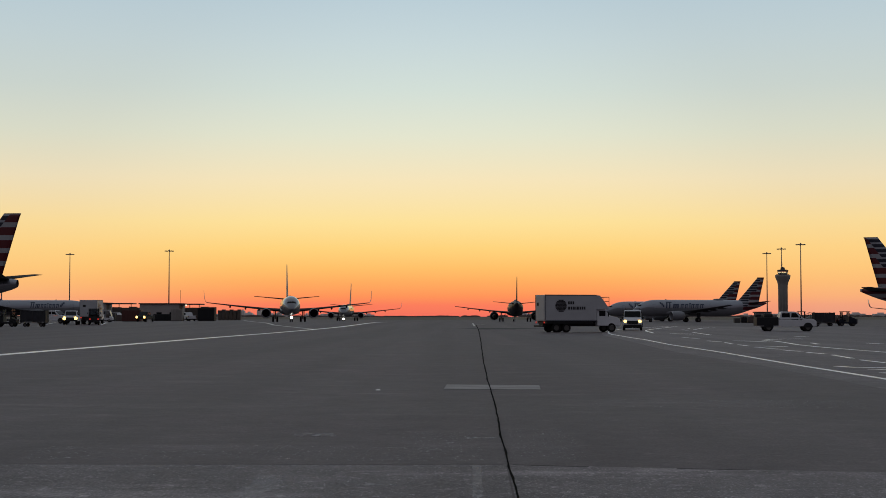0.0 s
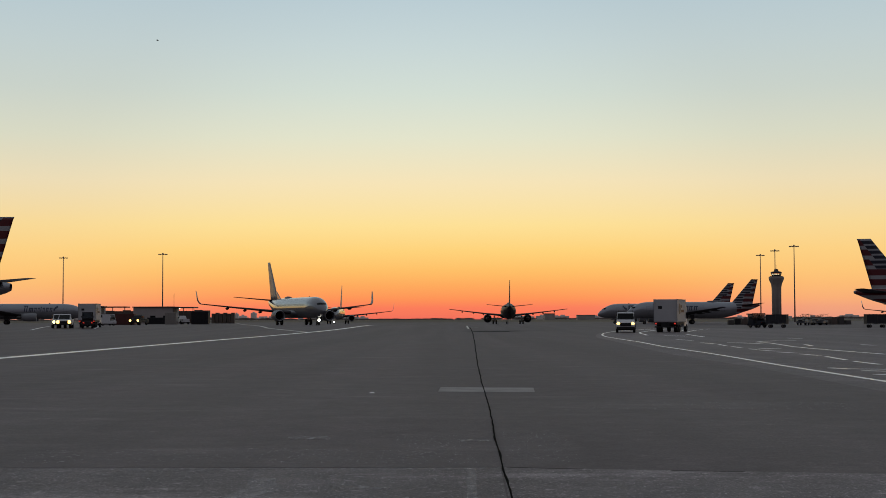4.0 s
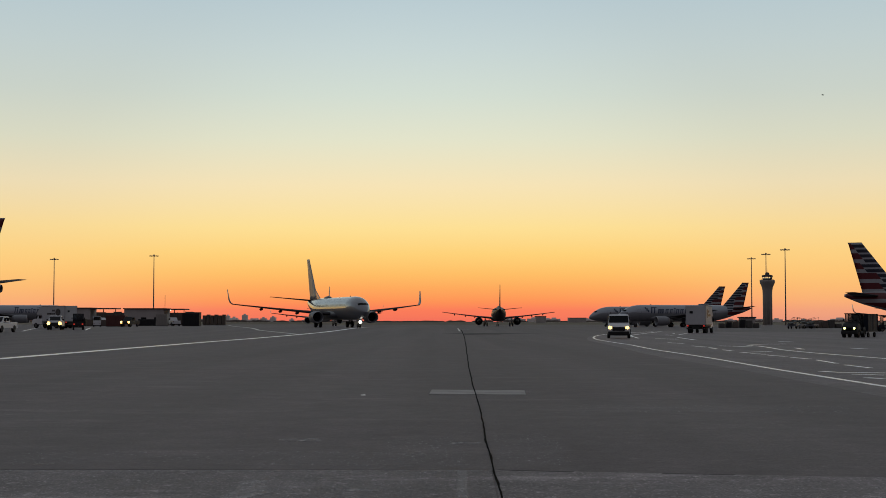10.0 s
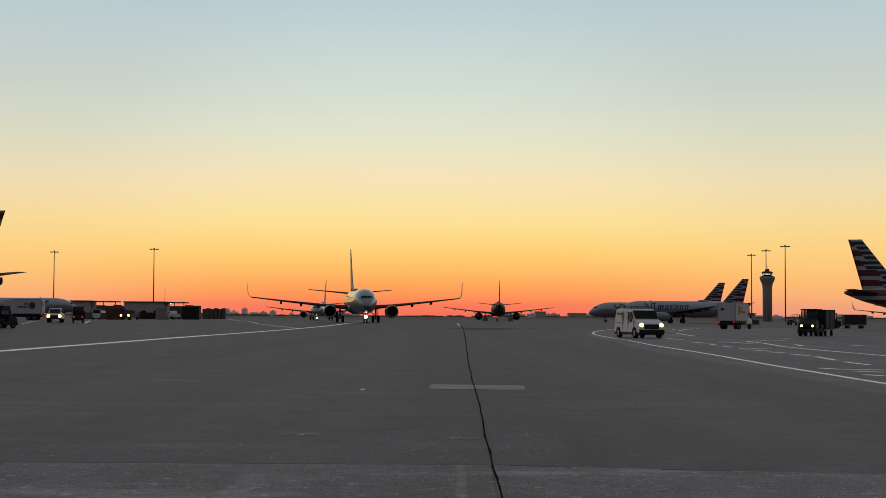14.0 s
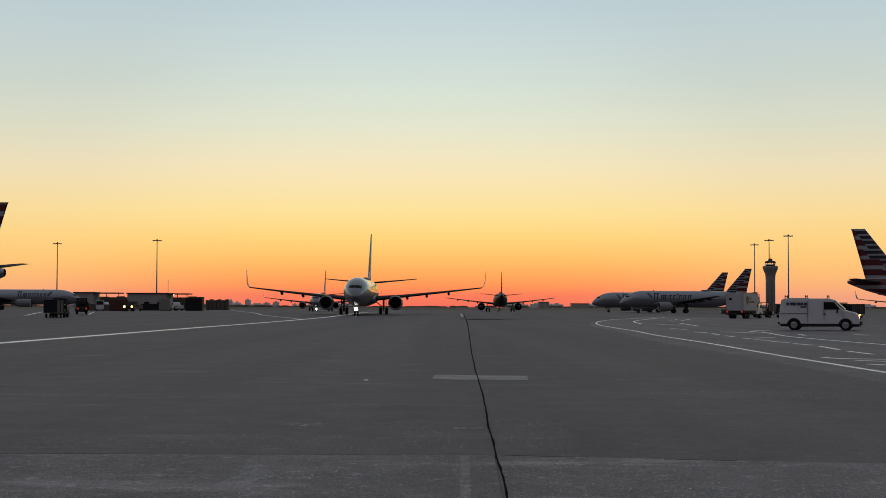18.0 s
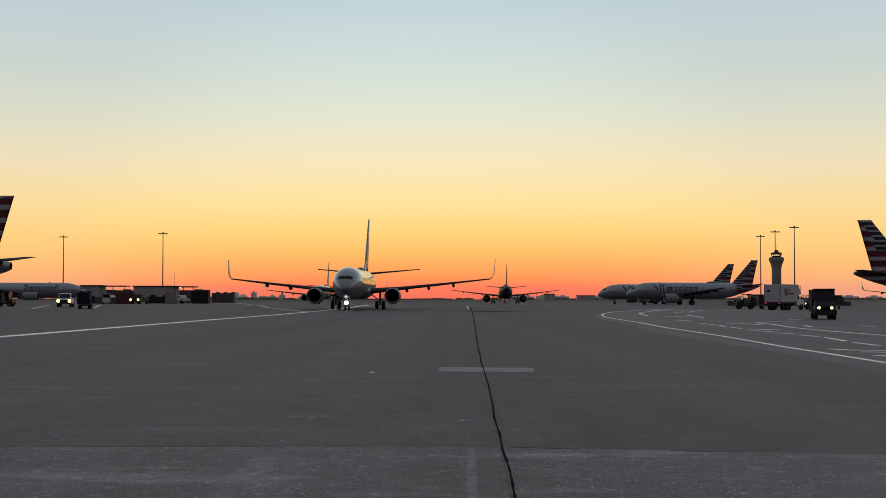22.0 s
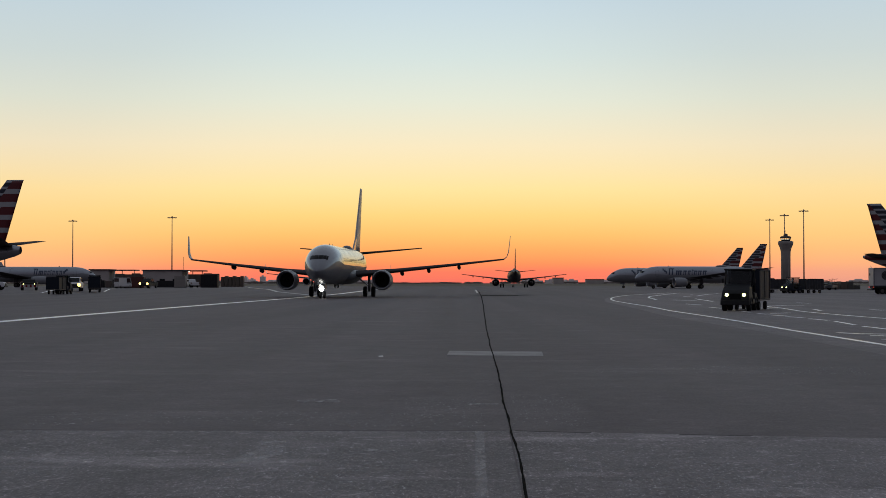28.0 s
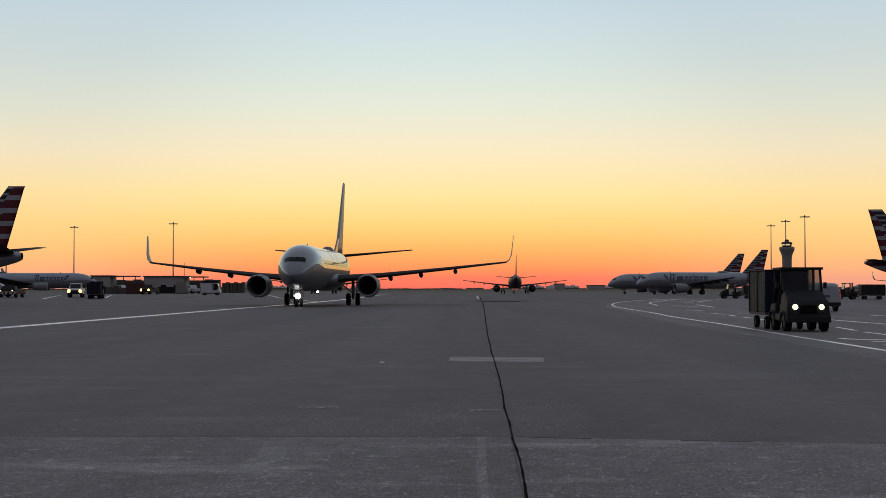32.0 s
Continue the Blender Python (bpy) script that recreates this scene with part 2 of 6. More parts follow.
RUBBER = material("tyre_rubber", (0.016, 0.016, 0.016), 0.9, 0, 0.2, 6, 0.2, spec=0.15)
GLASS = material("dark_glass", (0.006, 0.007, 0.009), 0.1, 0, 0.05, 2, spec=0.25)
BLACK = material("black_paint", (0.022, 0.023, 0.025), 0.62, 0, 0.2, 2, spec=0.22)
COCKPIT = material("cockpit_glass", (0.003, 0.0035, 0.004), 0.2, 0, 0.05, 2, spec=0.1)
NAVY = material("navy_paint", (0.013, 0.017, 0.028), 0.65, 0, 0.2, 2, spec=0.2)
VINYL = material("grey_vinyl_curtain", (0.034, 0.036, 0.043), 0.55, 0, 0.4, 1.2, 0.3, spec=0.3)
REDP = material("red_paint", (0.16, 0.015, 0.015), 0.6, 0, 0.2, 2, spec=0.25)
BOXWHITE = material("box_body_white", (0.46, 0.47, 0.49), 0.5, 0, 0.08, 0.8, spec=0.3)
LETTER = material("lettering_blue_grey", (0.03, 0.045, 0.085), 0.35, 0, 0.1, 1)
LOGOBLACK = material("logo_black", (0.015, 0.015, 0.018), 0.4, 0, 0.1, 1)
CEMENT = material("tower_concrete", (0.30, 0.28, 0.26), 0.85, 0, 0.15, 0.15, 0.2)
WALL = material("building_panel", (0.42, 0.385, 0.37), 0.8, 0, 0.15, 0.3)
ROOF = material("roof_dark", (0.05, 0.05, 0.055), 0.7, 0, 0.2, 0.5)
# distance haze is put into this pale facade colour
FAR = material("hazed_facade", (0.80, 0.74, 0.72), 0.9, 0, 0.15, 0.02)
# foliage lightened towards grey, with the haze over the horizon in its colour
TREE = material("hazed_foliage", (0.22, 0.19, 0.17), 0.95, 0, 0.3, 0.05)
RUST = material("container_red", (0.10, 0.03, 0.025), 0.6, 0, 0.2, 0.8)
DULL = material("dull_brown_panel", (0.13, 0.105, 0.09), 0.8, 0, 0.25, 0.6)
FEATHER = material("dark_feathers", (0.03, 0.03, 0.03), 0.8, 0, 0.2, 10)
LAMP = glow("headlamp_glow", (1.0, 0.60, 0.15, 1), 4.5)
LAMPCOOL = glow("headlamp_cool_glow", (0.97, 1.0, 0.34, 1), 6.0)
LAMPWHITE = glow("landing_light_glow", (1.0, 0.97, 0.86, 1), 11.0)
LAMPDIM = glow("canopy_lamp_glow", (1.0, 0.9, 0.7, 1), 2.0)
TAILLAMP = glow("tail_lamp_glow", (1.0, 0.05, 0.03, 1), 0.55)
TAILDIM = glow("tail_lamp_dim_glow", (0.7, 0.04, 0.03, 1), 0.16)
BEACON = glow("beacon_glow", (1.0, 0.45, 0.2, 1), 0.7)
CLEAR = bpy.data.materials.new("clear_glazing")
CLEAR.use_nodes = True
for key, value in (("Transmission Weight", 1.0), ("Roughness", 0.02), ("IOR", 1.08), ("Base Color", (0.85, 0.88, 0.88, 1))):
    CLEAR.node_tree.nodes["Principled BSDF"].inputs[key].default_value = value
FINGREY = material("fin_grey_paint", (0.34, 0.32, 0.31), 0.4, 0, 0.32, 0.55, spec=0.45, fine=6)
TINT = bpy.data.materials.new("tinted_glazing")
TINT.use_nodes = True
for key, value in (("Transmission Weight", 1.0), ("Roughness", 0.05), ("IOR", 1.35), ("Base Color", (0.30, 0.34, 0.36, 1))):
    TINT.node_tree.nodes["Principled BSDF"].inputs[key].default_value = value
PAPER = material("white_paper", (0.9, 0.9, 0.88), 0.7, 0, 0.05, 8)
# the leaving jet's shadowed rear is put into this dark hull colour
SHADEHULL = material("shaded_hull_paint", (0.022, 0.024, 0.03), 0.5, 0, 0.1, 0.5, spec=0.25)


def striped_fin():
    """Red, pale and blue ragged bars across a tail fin; blue towards the leading edge."""
    m = bpy.data.materials.new("striped_fin_paint")
    m.use_nodes = True
    nt = m.node_tree
    link = nt.links.new
    bsdf = nt.nodes["Principled BSDF"]
    bsdf.inputs["Roughness"].default_value = 0.3
    co = nt.nodes.new("ShaderNodeTexCoord")
    sep = nt.nodes.new("ShaderNodeSeparateXYZ")
    link(co.outputs["Object"], sep.inputs[0])

    def calc(op, a, b):
        node = nt.nodes.new("ShaderNodeMath")
        node.operation = op
        for i, v in enumerate((a, b)):
            if isinstance(v, (int, float)):
                node.inputs[i].default_value = v
            else:
                link(v, node.inputs[i])
        return node.outputs[0]

    y, z = sep.outputs["Y"], sep.outputs["Z"]
    band = calc("FRACT", calc("MULTIPLY", z, 0.76), 0)
    dark_bar = calc("GREATER_THAN", band, 0.38)
    # distance ahead of the swept mid-chord line, wandering from bar to bar
    step = calc("FLOOR", calc("MULTIPLY", z, 0.76), 0)
    wander = calc("MULTIPLY", calc("SINE", calc("MULTIPLY", step, 2.3), 0), 0.6)
    ahead = calc("ADD", calc("ADD", y, calc("MULTIPLY", z, 0.75)), wander)
    front = calc("GREATER_THAN", ahead, -27.9)
    half = calc("GREATER_THAN", calc("FRACT", calc("ADD", calc("MULTIPLY", z, 1.52), 0.25), 0), 0.36)

    def mix(fac, a, b):
        node = nt.nodes.new("ShaderNodeMix")
        node.data_type = "RGBA"
        link(fac, node.inputs[0])
        for i, v in ((6, a), (7, b)):
            if isinstance(v, tuple):
                node.inputs[i].default_value = v
            else:
                link(v, node.inputs[i])
        return node.outputs[2]

    rear = mix(dark_bar, (0.37, 0.375, 0.395, 1), (0.11, 0.009, 0.014, 1))
    ahead_c = mix(half, (0.34, 0.35, 0.38, 1), (0.006, 0.010, 0.026, 1))
    link(mix(front, rear, ahead_c), bsdf.inputs["Base Color"])
    return m


FINSTRIPE = striped_fin()

# ---- mesh helpers ----


def part(name, bm, mat, parent, label=""):
    me = bpy.data.meshes.new(name)
    bmesh.ops.recalc_face_normals(bm, faces=bm.faces)
    bm.to_mesh(me)
    bm.free()
    me.materials.append(mat)
    ob = new(name, me)
    ob.parent = parent
    if label:
        ob["label"] = label
    return ob


def thing(name, m, label, category, group="", kind=""):
    ob = new(name)
    ob.empty_display_size = 0.3
    ob.matrix_basis = m
    return tagged(ob, label, category, group, kind)


def block(x0, x1, y0, y1, z0, z1, bevel=0.0, bm=None, segs=2):
    bm = bm or bmesh.new()
    vs = [bm.verts.new((x, y, z)) for x in (x0, x1) for y in (y0, y1) for z in (z0, z1)]
    faces = [bm.faces.new([vs[i] for i in f]) for f in ((0, 1, 3, 2), (4, 6, 7, 5), (0, 4, 5, 1), (2, 3, 7, 6), (0, 2, 6, 4), (1, 5, 7, 3))]
    if bevel:
        edges = list({e for f in faces for e in f.edges})
        bmesh.ops.bevel(bm, geom=edges, offset=bevel, segments=segs, affect="EDGES", profile=0.6)
    return bm


def profile(pts, half, bevel=0.03, top=1.0, bm=None):
    """A side outline (y, z) carried across x, drawn in towards the top by the factor top."""
    bm = bm or bmesh.new()
    zs = [p[1] for p in pts]
    lo, hi = min(zs), max(zs)
    rows = []
    for s in (-1, 1):
        rows.append([bm.verts.new((s * half * (1 + (top - 1) * (z - lo) / max(hi - lo, 1e-6)), y, z)) for y, z in pts])
    n = len(pts)
    faces = [bm.faces.new(rows[0]), bm.faces.new(rows[1][::-1])]
    for i in range(n):
        j = (i + 1) % n
        faces.append(bm.faces.new((rows[0][i], rows[1][i], rows[1][j], rows[0][j])))
    if bevel:
        bmesh.ops.recalc_face_normals(bm, faces=bm.faces)
        edges = list({e for f in faces for e in f.edges})
        bmesh.ops.bevel(bm, geom=edges, offset=bevel, segments=2, affect="EDGES", profile=0.6)
    return bm


def loft(rings, closed=True, caps=True, bm=None, smooth=True):
    bm = bm or bmesh.new()
    vr = [[bm.verts.new(p) for p in r] for r in rings]
    n = len(vr[0])
    for a, b in zip(vr, vr[1:]):
        for i in range(n if closed else n - 1):
            j = (i + 1) % n
            f = bm.faces.new((a[i], a[j], b[j], b[i]))
            f.smooth = smooth
    if caps:
        for r in (vr[0], vr[-1]):
            if len(r) > 2:
                bm.faces.new(r)
    return bm


def ring(cx, y, cz, rx, rz, n=28):
    return [(cx + rx * math.sin(2 * math.pi * i / n), y, cz + rz * math.cos(2 * math.pi * i / n)) for i in range(n)]


def lathe_y(cx, cz, stations, n=24, caps=True, bm=None):
    return loft([ring(cx, y, cz, r, r, n) for y, r in stations], caps=caps, bm=bm)


def tube(p, q, r, n=8, bm=None, r2=None):
    p, q = Vector(p), Vector(q)
    d = (q - p).normalized()
    a = d.orthogonal().normalized()
    b = d.cross(a)
    rings = []
    for c, rr in ((p, r), (q, r if r2 is None else r2)):
        rings.append([c + a * rr * math.cos(2 * math.pi * i / n) + b * rr * math.sin(2 * math.pi * i / n) for i in range(n)])
    return loft(rings, bm=bm)


def wheel(parent, x, y, r, w, name="wheel", n=20, mat_rim=None):
    """A tyre with a rim, axle along x."""
    s = w / 2
    prof = [(-s, r * 0.62), (-s, r * 0.9), (-s * 0.7, r), (s * 0.7, r), (s, r * 0.9), (s, r * 0.62)]
    bm = loft([[(x + px, y + pr * math.sin(2 * math.pi * i / n), r + pr * math.cos(2 * math.pi * i / n)) for i in range(n)] for px, pr in prof], caps=False)
    tyre = part(name, bm, RUBBER, parent)
    bm = bmesh.new()
    rim = [(-s * 0.75, r * 0.62), (-s * 0.6, r * 0.25), (s * 0.6, r * 0.25), (s * 0.75, r * 0.62)]
    loft([[(x + px, y + pr * math.sin(2 * math.pi * i / n), r + pr * math.cos(2 * math.pi * i / n)) for i in range(n)] for px, pr in rim], bm=bm)
    part("rim", bm, mat_rim or STEEL, tyre)
    return tyre


def disc_lamp(parent, x, y, z, r, mat, name="headlight", facing=1, label=""):
    bm = loft([ring(x, y, z, r, r, 14), ring(x, y + facing * 0.03, z, r * 0.7, r * 0.7, 14)])
    return part(name, bm, mat, parent, label)


# ---- ground: one sheet with the gentle falls of a drained apron ----


def smooth(v, a, b):
    t = min(1, max(0, (v - a) / (b - a)))
    return t * t * (3 - 2 * t)


def height(x, y):
    if y < 235:
        w = 55.0
    else:
        w = 100.0 + 300.0 * smooth(-x, 30, 60)
    return 0.45 * math.exp(-((y - 235) / w) ** 2) * (1 - smooth(x, 10, 40) * smooth(y, 90, 130))


def strip(name, pts, width, mat, lift, label, category, jag=0.0, seed=1, widen=0.0):
    """A band of paint or filler laid along a line on the ground."""
    rnd = random.Random(seed)
    dense = []
    for (x0, y0), (x1, y1) in zip(pts, pts[1:]):
        n = max(1, int(math.hypot(x1 - x0, y1 - y0) / (0.35 if jag else 3.0)))
        n = min(n, 400)
        dense += [(x0 + (x1 - x0) * i / n, y0 + (y1 - y0) * i / n) for i in range(n)]
    dense.append(pts[-1])
    bm = bmesh.new()
    prev, drift = None, 0.0
    for i, (x, y) in enumerate(dense):
        a, b = dense[max(0, i - 1)], dense[min(len(dense) - 1, i + 1)]
        t = Vector((b[0] - a[0], b[1] - a[1])).normalized()
        nx, ny = t.y, -t.x
        drift = drift * 0.9 + rnd.uniform(-jag, jag)
        w = width * (1 + widen * y) * (1 + (rnd.uniform(-0.35, 0.35) if jag else 0)) / 2
        cx, cy = x + nx * drift, y + ny * drift
        top = [bm.verts.new((cx + nx * s * w, cy + ny * s * w, height(cx, cy) + lift)) for s in (-1, 1)]
        low = [bm.verts.new((cx + nx * s * w, cy + ny * s * w, height(cx, cy) - 0.02)) for s in (-1, 1)]
        row = [low[0], top[0], top[1], low[1]]
        if prev:
            for k in range(3):
                bm.faces.new((prev[k], prev[k + 1], row[k + 1], row[k]))
        prev = row
    ob = part(name, bm, mat, None)
    return tagged(ob, label, category, kind="structure")


def build_ground():
    ys = [-400, -120, -40, -10] + [i * 5.0 for i in range(0, 21)] + [100 + i * 8.0 for i in range(1, 60)] + [600, 640, 700, 800, 1000, 1500, 2500, 4800]
    xs = [-3000, -1200, -500, -300, -200, -140] + [i * 7.0 for i in range(-17, 18)] + [140, 200, 300, 500, 1200, 3000]
    bm = bmesh.new()
    g = [[bm.verts.new((x, y, height(x, y))) for x in xs] for y in ys]
    for a, b in zip(g, g[1:]):
        for i in range(len(xs) - 1):
            f = bm.faces.new((a[i], a[i + 1], b[i + 1], b[i]))
            f.smooth = True
            f.material_index = 1 if f.calc_center_median().y > 660 else 0
    ob = part("ground", bm, CONCRETE, None)
    ob.data.materials.append(GRASS)
    tagged(ob, "dark grey worn concrete airport apron, dry grass far off", "ground", kind="structure")


def build_service_road():
    """The paler pavement of the service road, beyond the seam by the edge line."""
    edge = [(10, 9.0), (30, 9.0), (45, 9.5), (60, 9.45), (70, 9.75), (84, 10.5), (98, 11.1), (116, 11.9), (130, 13.2), (142, 14.6), (158, 17), (176, 21.5), (200, 28.5), (215, 33)]
    ys = [10 + i * 5.0 for i in range(18)] + [100 + i * 8.0 for i in range(1, 15)]
    bm = bmesh.new()
    rows = []
    for y in ys:
        x0 = next(a[1] + (b[1] - a[1]) * (y - a[0]) / (b[0] - a[0]) for a, b in zip(edge, edge[1:]) if a[0] <= y <= b[0])
        xs = [x0 - 0.25, x0] + [x for x in [i * 7.0 for i in range(1, 16)] if x > x0 + 1]
        xs = xs + [105.0] * (17 - len(xs))
        rows.append([bm.verts.new((x, y, height(x, y) + (0.010 if i else -0.01))) for i, x in enumerate(xs)])
    for a, b in zip(rows, rows[1:]):
        for i in range(16):
            q = [a[i], a[i + 1], b[i + 1], b[i]]
            if (q[0].co - q[1].co).length + (q[2].co - q[3].co).length > 0.2:
                bm.faces.new(q).smooth = True
    bmesh.ops.remove_doubles(bm, verts=bm.verts, dist=0.001)
    tagged(part("service_road", bm, SERVICE, None), "paler worn concrete of the service road", "road", kind="structure")


def build_markings():
    strip("taxiway_edge_line", [(-17.9, 20), (-17.7, 58), (-17.4, 77), (-16.9, 107), (-16.3, 126), (-15.8, 144), (-15.1, 162), (-14.1, 182), (-13.3, 205), (-13.0, 225), (-13.3, 250), (-14.0, 293), (-14.6, 320)], 0.62, LINE_PAINT, 0.004, "long white painted edge line on concrete", "line")
    strip("taxiway_branch_line", [(-15.3, 161.3), (-18.1, 174.1), (-24.4, 200), (-34.5, 262), (-48.5, 345), (-60, 420)], 0.42, WORN_PAINT, 0.005, "worn white painted line branching off the edge line", "line")
    strip("service_road_line", [(10.1, 18), (10.25, 34.7), (10.4, 41.2), (10.5, 46), (10.7, 51), (10.95, 57), (11.15, 63.3), (11.25, 70), (11.4, 78), (11.8, 86), (12.15, 93), (12.4, 104), (12.9, 119.5), (13.5, 128), (14.3, 136), (15.4, 145), (16.6, 152.5), (18.0, 160), (19.6, 167.6), (22.7, 177.8), (29.4, 201.6)], 0.17, LINE_PAINT, 0.016, "white painted edge line curving away across concrete", "line")
    strip("service_road_line", [(17.9, 30), (17.9, 60), (17.75, 68), (17.8, 73), (18.0, 77), (18.6, 82), (19.1, 86.5), (19.3, 90), (19.2, 91.5), (20.1, 94), (21.5, 96.4), (22.9, 96.9)], 0.18, LINE_PAINT, 0.016, "white painted edge line with a hooked end", "line")
    strip("guide_curve", [(17.5, 128.8), (18.2, 136), (18.9, 144.3), (20.0, 153), (21.5, 160.5), (24, 172), (31, 204)], 0.22, LINE_PAINT, 0.016, "worn white painted curve across the service road", "line")
    dashes = [((15.4, 83.6), (15.0, 79.3)), ((14.9, 77.1), (14.8, 74.0)), ((14.6, 71.2), (14.7, 69.6)), ((14.5, 68.2), (14.8, 66.2)), ((14.5, 64.6), (14.75, 62.4)), ((14.6, 60.9), (14.7, 58.2)), ((14.6, 56.8), (14.1, 52.1)),
              ((13.9, 50.3), (13.8, 47.0)), ((16.1, 103.5), (16.4, 98.4)), ((15.4, 89.4), (15.5, 85.3)), ((13.6, 43.5), (13.5, 40.5)), ((13.3, 38), (13.2, 35))]
    for pts in dashes:
        strip("lane_dash", pts, 0.15, LINE_PAINT, 0.0163, "short white painted lane dash", "line")
    short = [((17.0, 89.3), (17.7, 88.4), (18.2, 85.3)), ((15.1, 71.3), (16.4, 72.7)), ((11.4, 43.9), (11.7, 43.0), (12.9, 42.5)), ((11.7, 41.5), (12.4, 40.8)), ((11.3, 38.9), (11.6, 38.2)),
             ((20.0, 82.3), (19.4, 78.4)), ((22.9, 81.4), (23.1, 79.6)), ((25.2, 108.8), (25.6, 106.6)), ((18.7, 126.6), (19.9, 122.4)), ((22.0, 135.5), (20.4, 117)), ((24.5, 158.5), (24.5, 154)), ((27.3, 171.5), (28.2, 176)),
             ((26.2, 160.5), (30.2, 178.7), (35.6, 200)), ((-53.5, 189), (-64.2, 237)), ((-48.0, 200), (-56.0, 237))]
    for pts in (((2.7, 188), (2.9, 222)), ((2.5, 202), (4.2, 204))):
        strip("guide_mark", pts, 0.2, WORN_PAINT, 0.0167, "worn pale mark at the end of the joint", "line")
    for pts in short:
        strip("guide_mark", pts, 0.22, LINE_PAINT, 0.0167, "short worn white painted guide mark", "line")
    # long joint with tar filler, cross joint, pale slabs and a mortar patch
    strip("tar_joint", [(0.33, 2), (0.5, 11.5), (0.58, 18), (0.72, 26), (0.8, 35.5), (1.2, 61.5), (1.75, 95), (2.2, 124), (2.58, 150), (2.93, 182), (3.12, 205)], 0.013, TAR, 0.0085, "black tar-filled crack running along a concrete joint", "joint", jag=0.0075, seed=3, widen=0.032)
    strip("cross_joint", [(-9, 14.86), (-4, 14.84), (0.46, 14.80)], 0.10, STREAK, 0.0045, "pale crumbled cross joint between slabs", "joint", jag=0.006, seed=4)
    strip("cross_joint", [(-9, 15.02), (-4, 14.99), (0.5, 14.95)], 0.016, JOINT, 0.0012, "thin dark groove beside the crumbled joint", "joint", jag=0.006, seed=14)
    for pts in ([(0.6, 14.92), (0.85, 14.84), (1.35, 14.72)], [(2.2, 14.56), (2.5, 14.5), (2.9, 14.42)], [(4.7, 14.12), (5.2, 14.03), (5.9, 13.9)]):
        strip("cross_joint", pts, 0.028, JOINT, 0.0045, "broken dark cross joint between slabs", "joint", jag=0.005, seed=5)
    for k, (pts, w) in enumerate((([(-0.98, 13.2), (-0.5, 13.1)], 0.22), ([(0.16, 18.2), (0.5, 18.15)], 0.22), ([(-2.0, 18.6), (-1.5, 18.7)], 0.4),
                                  ([(-1.75, 13.9), (-1.62, 13.0), (-1.85, 12.2)], 0.30), ([(-4.6, 12.6), (-4.5, 10.0)], 0.5))):
        strip("scuff_mark", pts, w, SCUFF, 0.0048 + 0.0003 * k, "pale scuffed streak on worn concrete", "mark", jag=0.01, seed=7 + k)
    strip("scuff_mark", [(0.23, 14.8), (0.21, 13.0), (0.18, 10.4), (0.16, 9.0)], 0.09, STREAK, 0.0072, "pale rubbed streak along a slab", "mark")
    # chipped aggregate showing pale along the joints
    for k, (pts, w) in enumerate((([(-4.6, 16.2), (-2.4, 16.4), (-0.3, 16.0)], 1.5), ([(-0.2, 19.0), (-0.1, 15.2)], 0.9), ([(-4.2, 14.3), (-2.0, 14.2), (-0.1, 14.2)], 0.9), ([(-1.1, 13.7), (-1.2, 9.0)], 1.6),
                                  ([(0.95, 12.6), (2.6, 12.3), (4.2, 12.2)], 2.2), ([(1.1, 10.6), (2.6, 10.3)], 1.6), ([(1.1, 19.5), (1.0, 15.4)], 0.8), ([(-5.6, 12.4), (-3.0, 12.2)], 1.6), ([(2.4, 25.5), (7.0, 25.0)], 2.0))):
        strip("worn_patch", pts, w, SPECKS, 0.0078 + 0.0003 * k, "pale chipped aggregate speckling the concrete", "mark", seed=40 + k)
    strip("asphalt_patch", [(0.3, 170), (4, 171), (8, 171), (11.5, 169)], 19, ASPHALT, 0.002, "dark stained patch across the taxiway", "patch")
    bm = bmesh.new()
    for z in (-0.06, 0.003):
        for x, y in ((-9.5, 4.0), (0.365, 4.0), (0.53, 14.9), (-9.5, 14.9)):
            bm.verts.new((x, y, z))
    bm.verts.ensure_lookup_table()
    v = bm.verts
    bm.faces.new((v[4], v[5], v[6], v[7]))
    for i in range(4):
        bm.faces.new((v[i], v[(i + 1) % 4], v[4 + (i + 1) % 4], v[4 + i]))
    tagged(part("slab", bm, SLAB_PALE, None), "pale scuffed concrete slab beside a tar joint", "slab", kind="structure")
    bm = bmesh.new()
    for z in (-0.06, 0.003):
        for x, y in ((0.375, 4.0), (9.0, 4.0), (9.0, 13.3), (0.55, 14.9)):
            bm.verts.new((x, y, z))
    bm.verts.ensure_lookup_table()
    v = bm.verts
    bm.faces.new((v[4], v[5], v[6], v[7]))
    for i in range(4):
        bm.faces.new((v[i], v[(i + 1) % 4], v[4 + (i + 1) % 4], v[4 + i]))
    tagged(part("slab", bm, SLAB_WORN, None), "speckled worn concrete slab across the tar joint", "slab", kind="structure")
    bm = bmesh.new()
    for z in (-0.04, 0.007):
        for x, y in ((-0.2, 30.3), (1.78, 30.1), (1.86, 31.95), (-0.15, 32.35)):
            bm.verts.new((x, y, z))
    bm.verts.ensure_lookup_table()
    v = bm.verts
    bm.faces.new((v[4], v[5], v[6], v[7]))
    for i in range(4):
        bm.faces.new((v[i], v[(i + 1) % 4], v[4 + (i + 1) % 4], v[4 + i]))
    tagged(part("mortar_patch", bm, PATCH, None), "pale square mortar patch across the tar joint", "patch", kind="structure")


build_ground()
build_service_road()
build_markings()

# ---- airliners ----


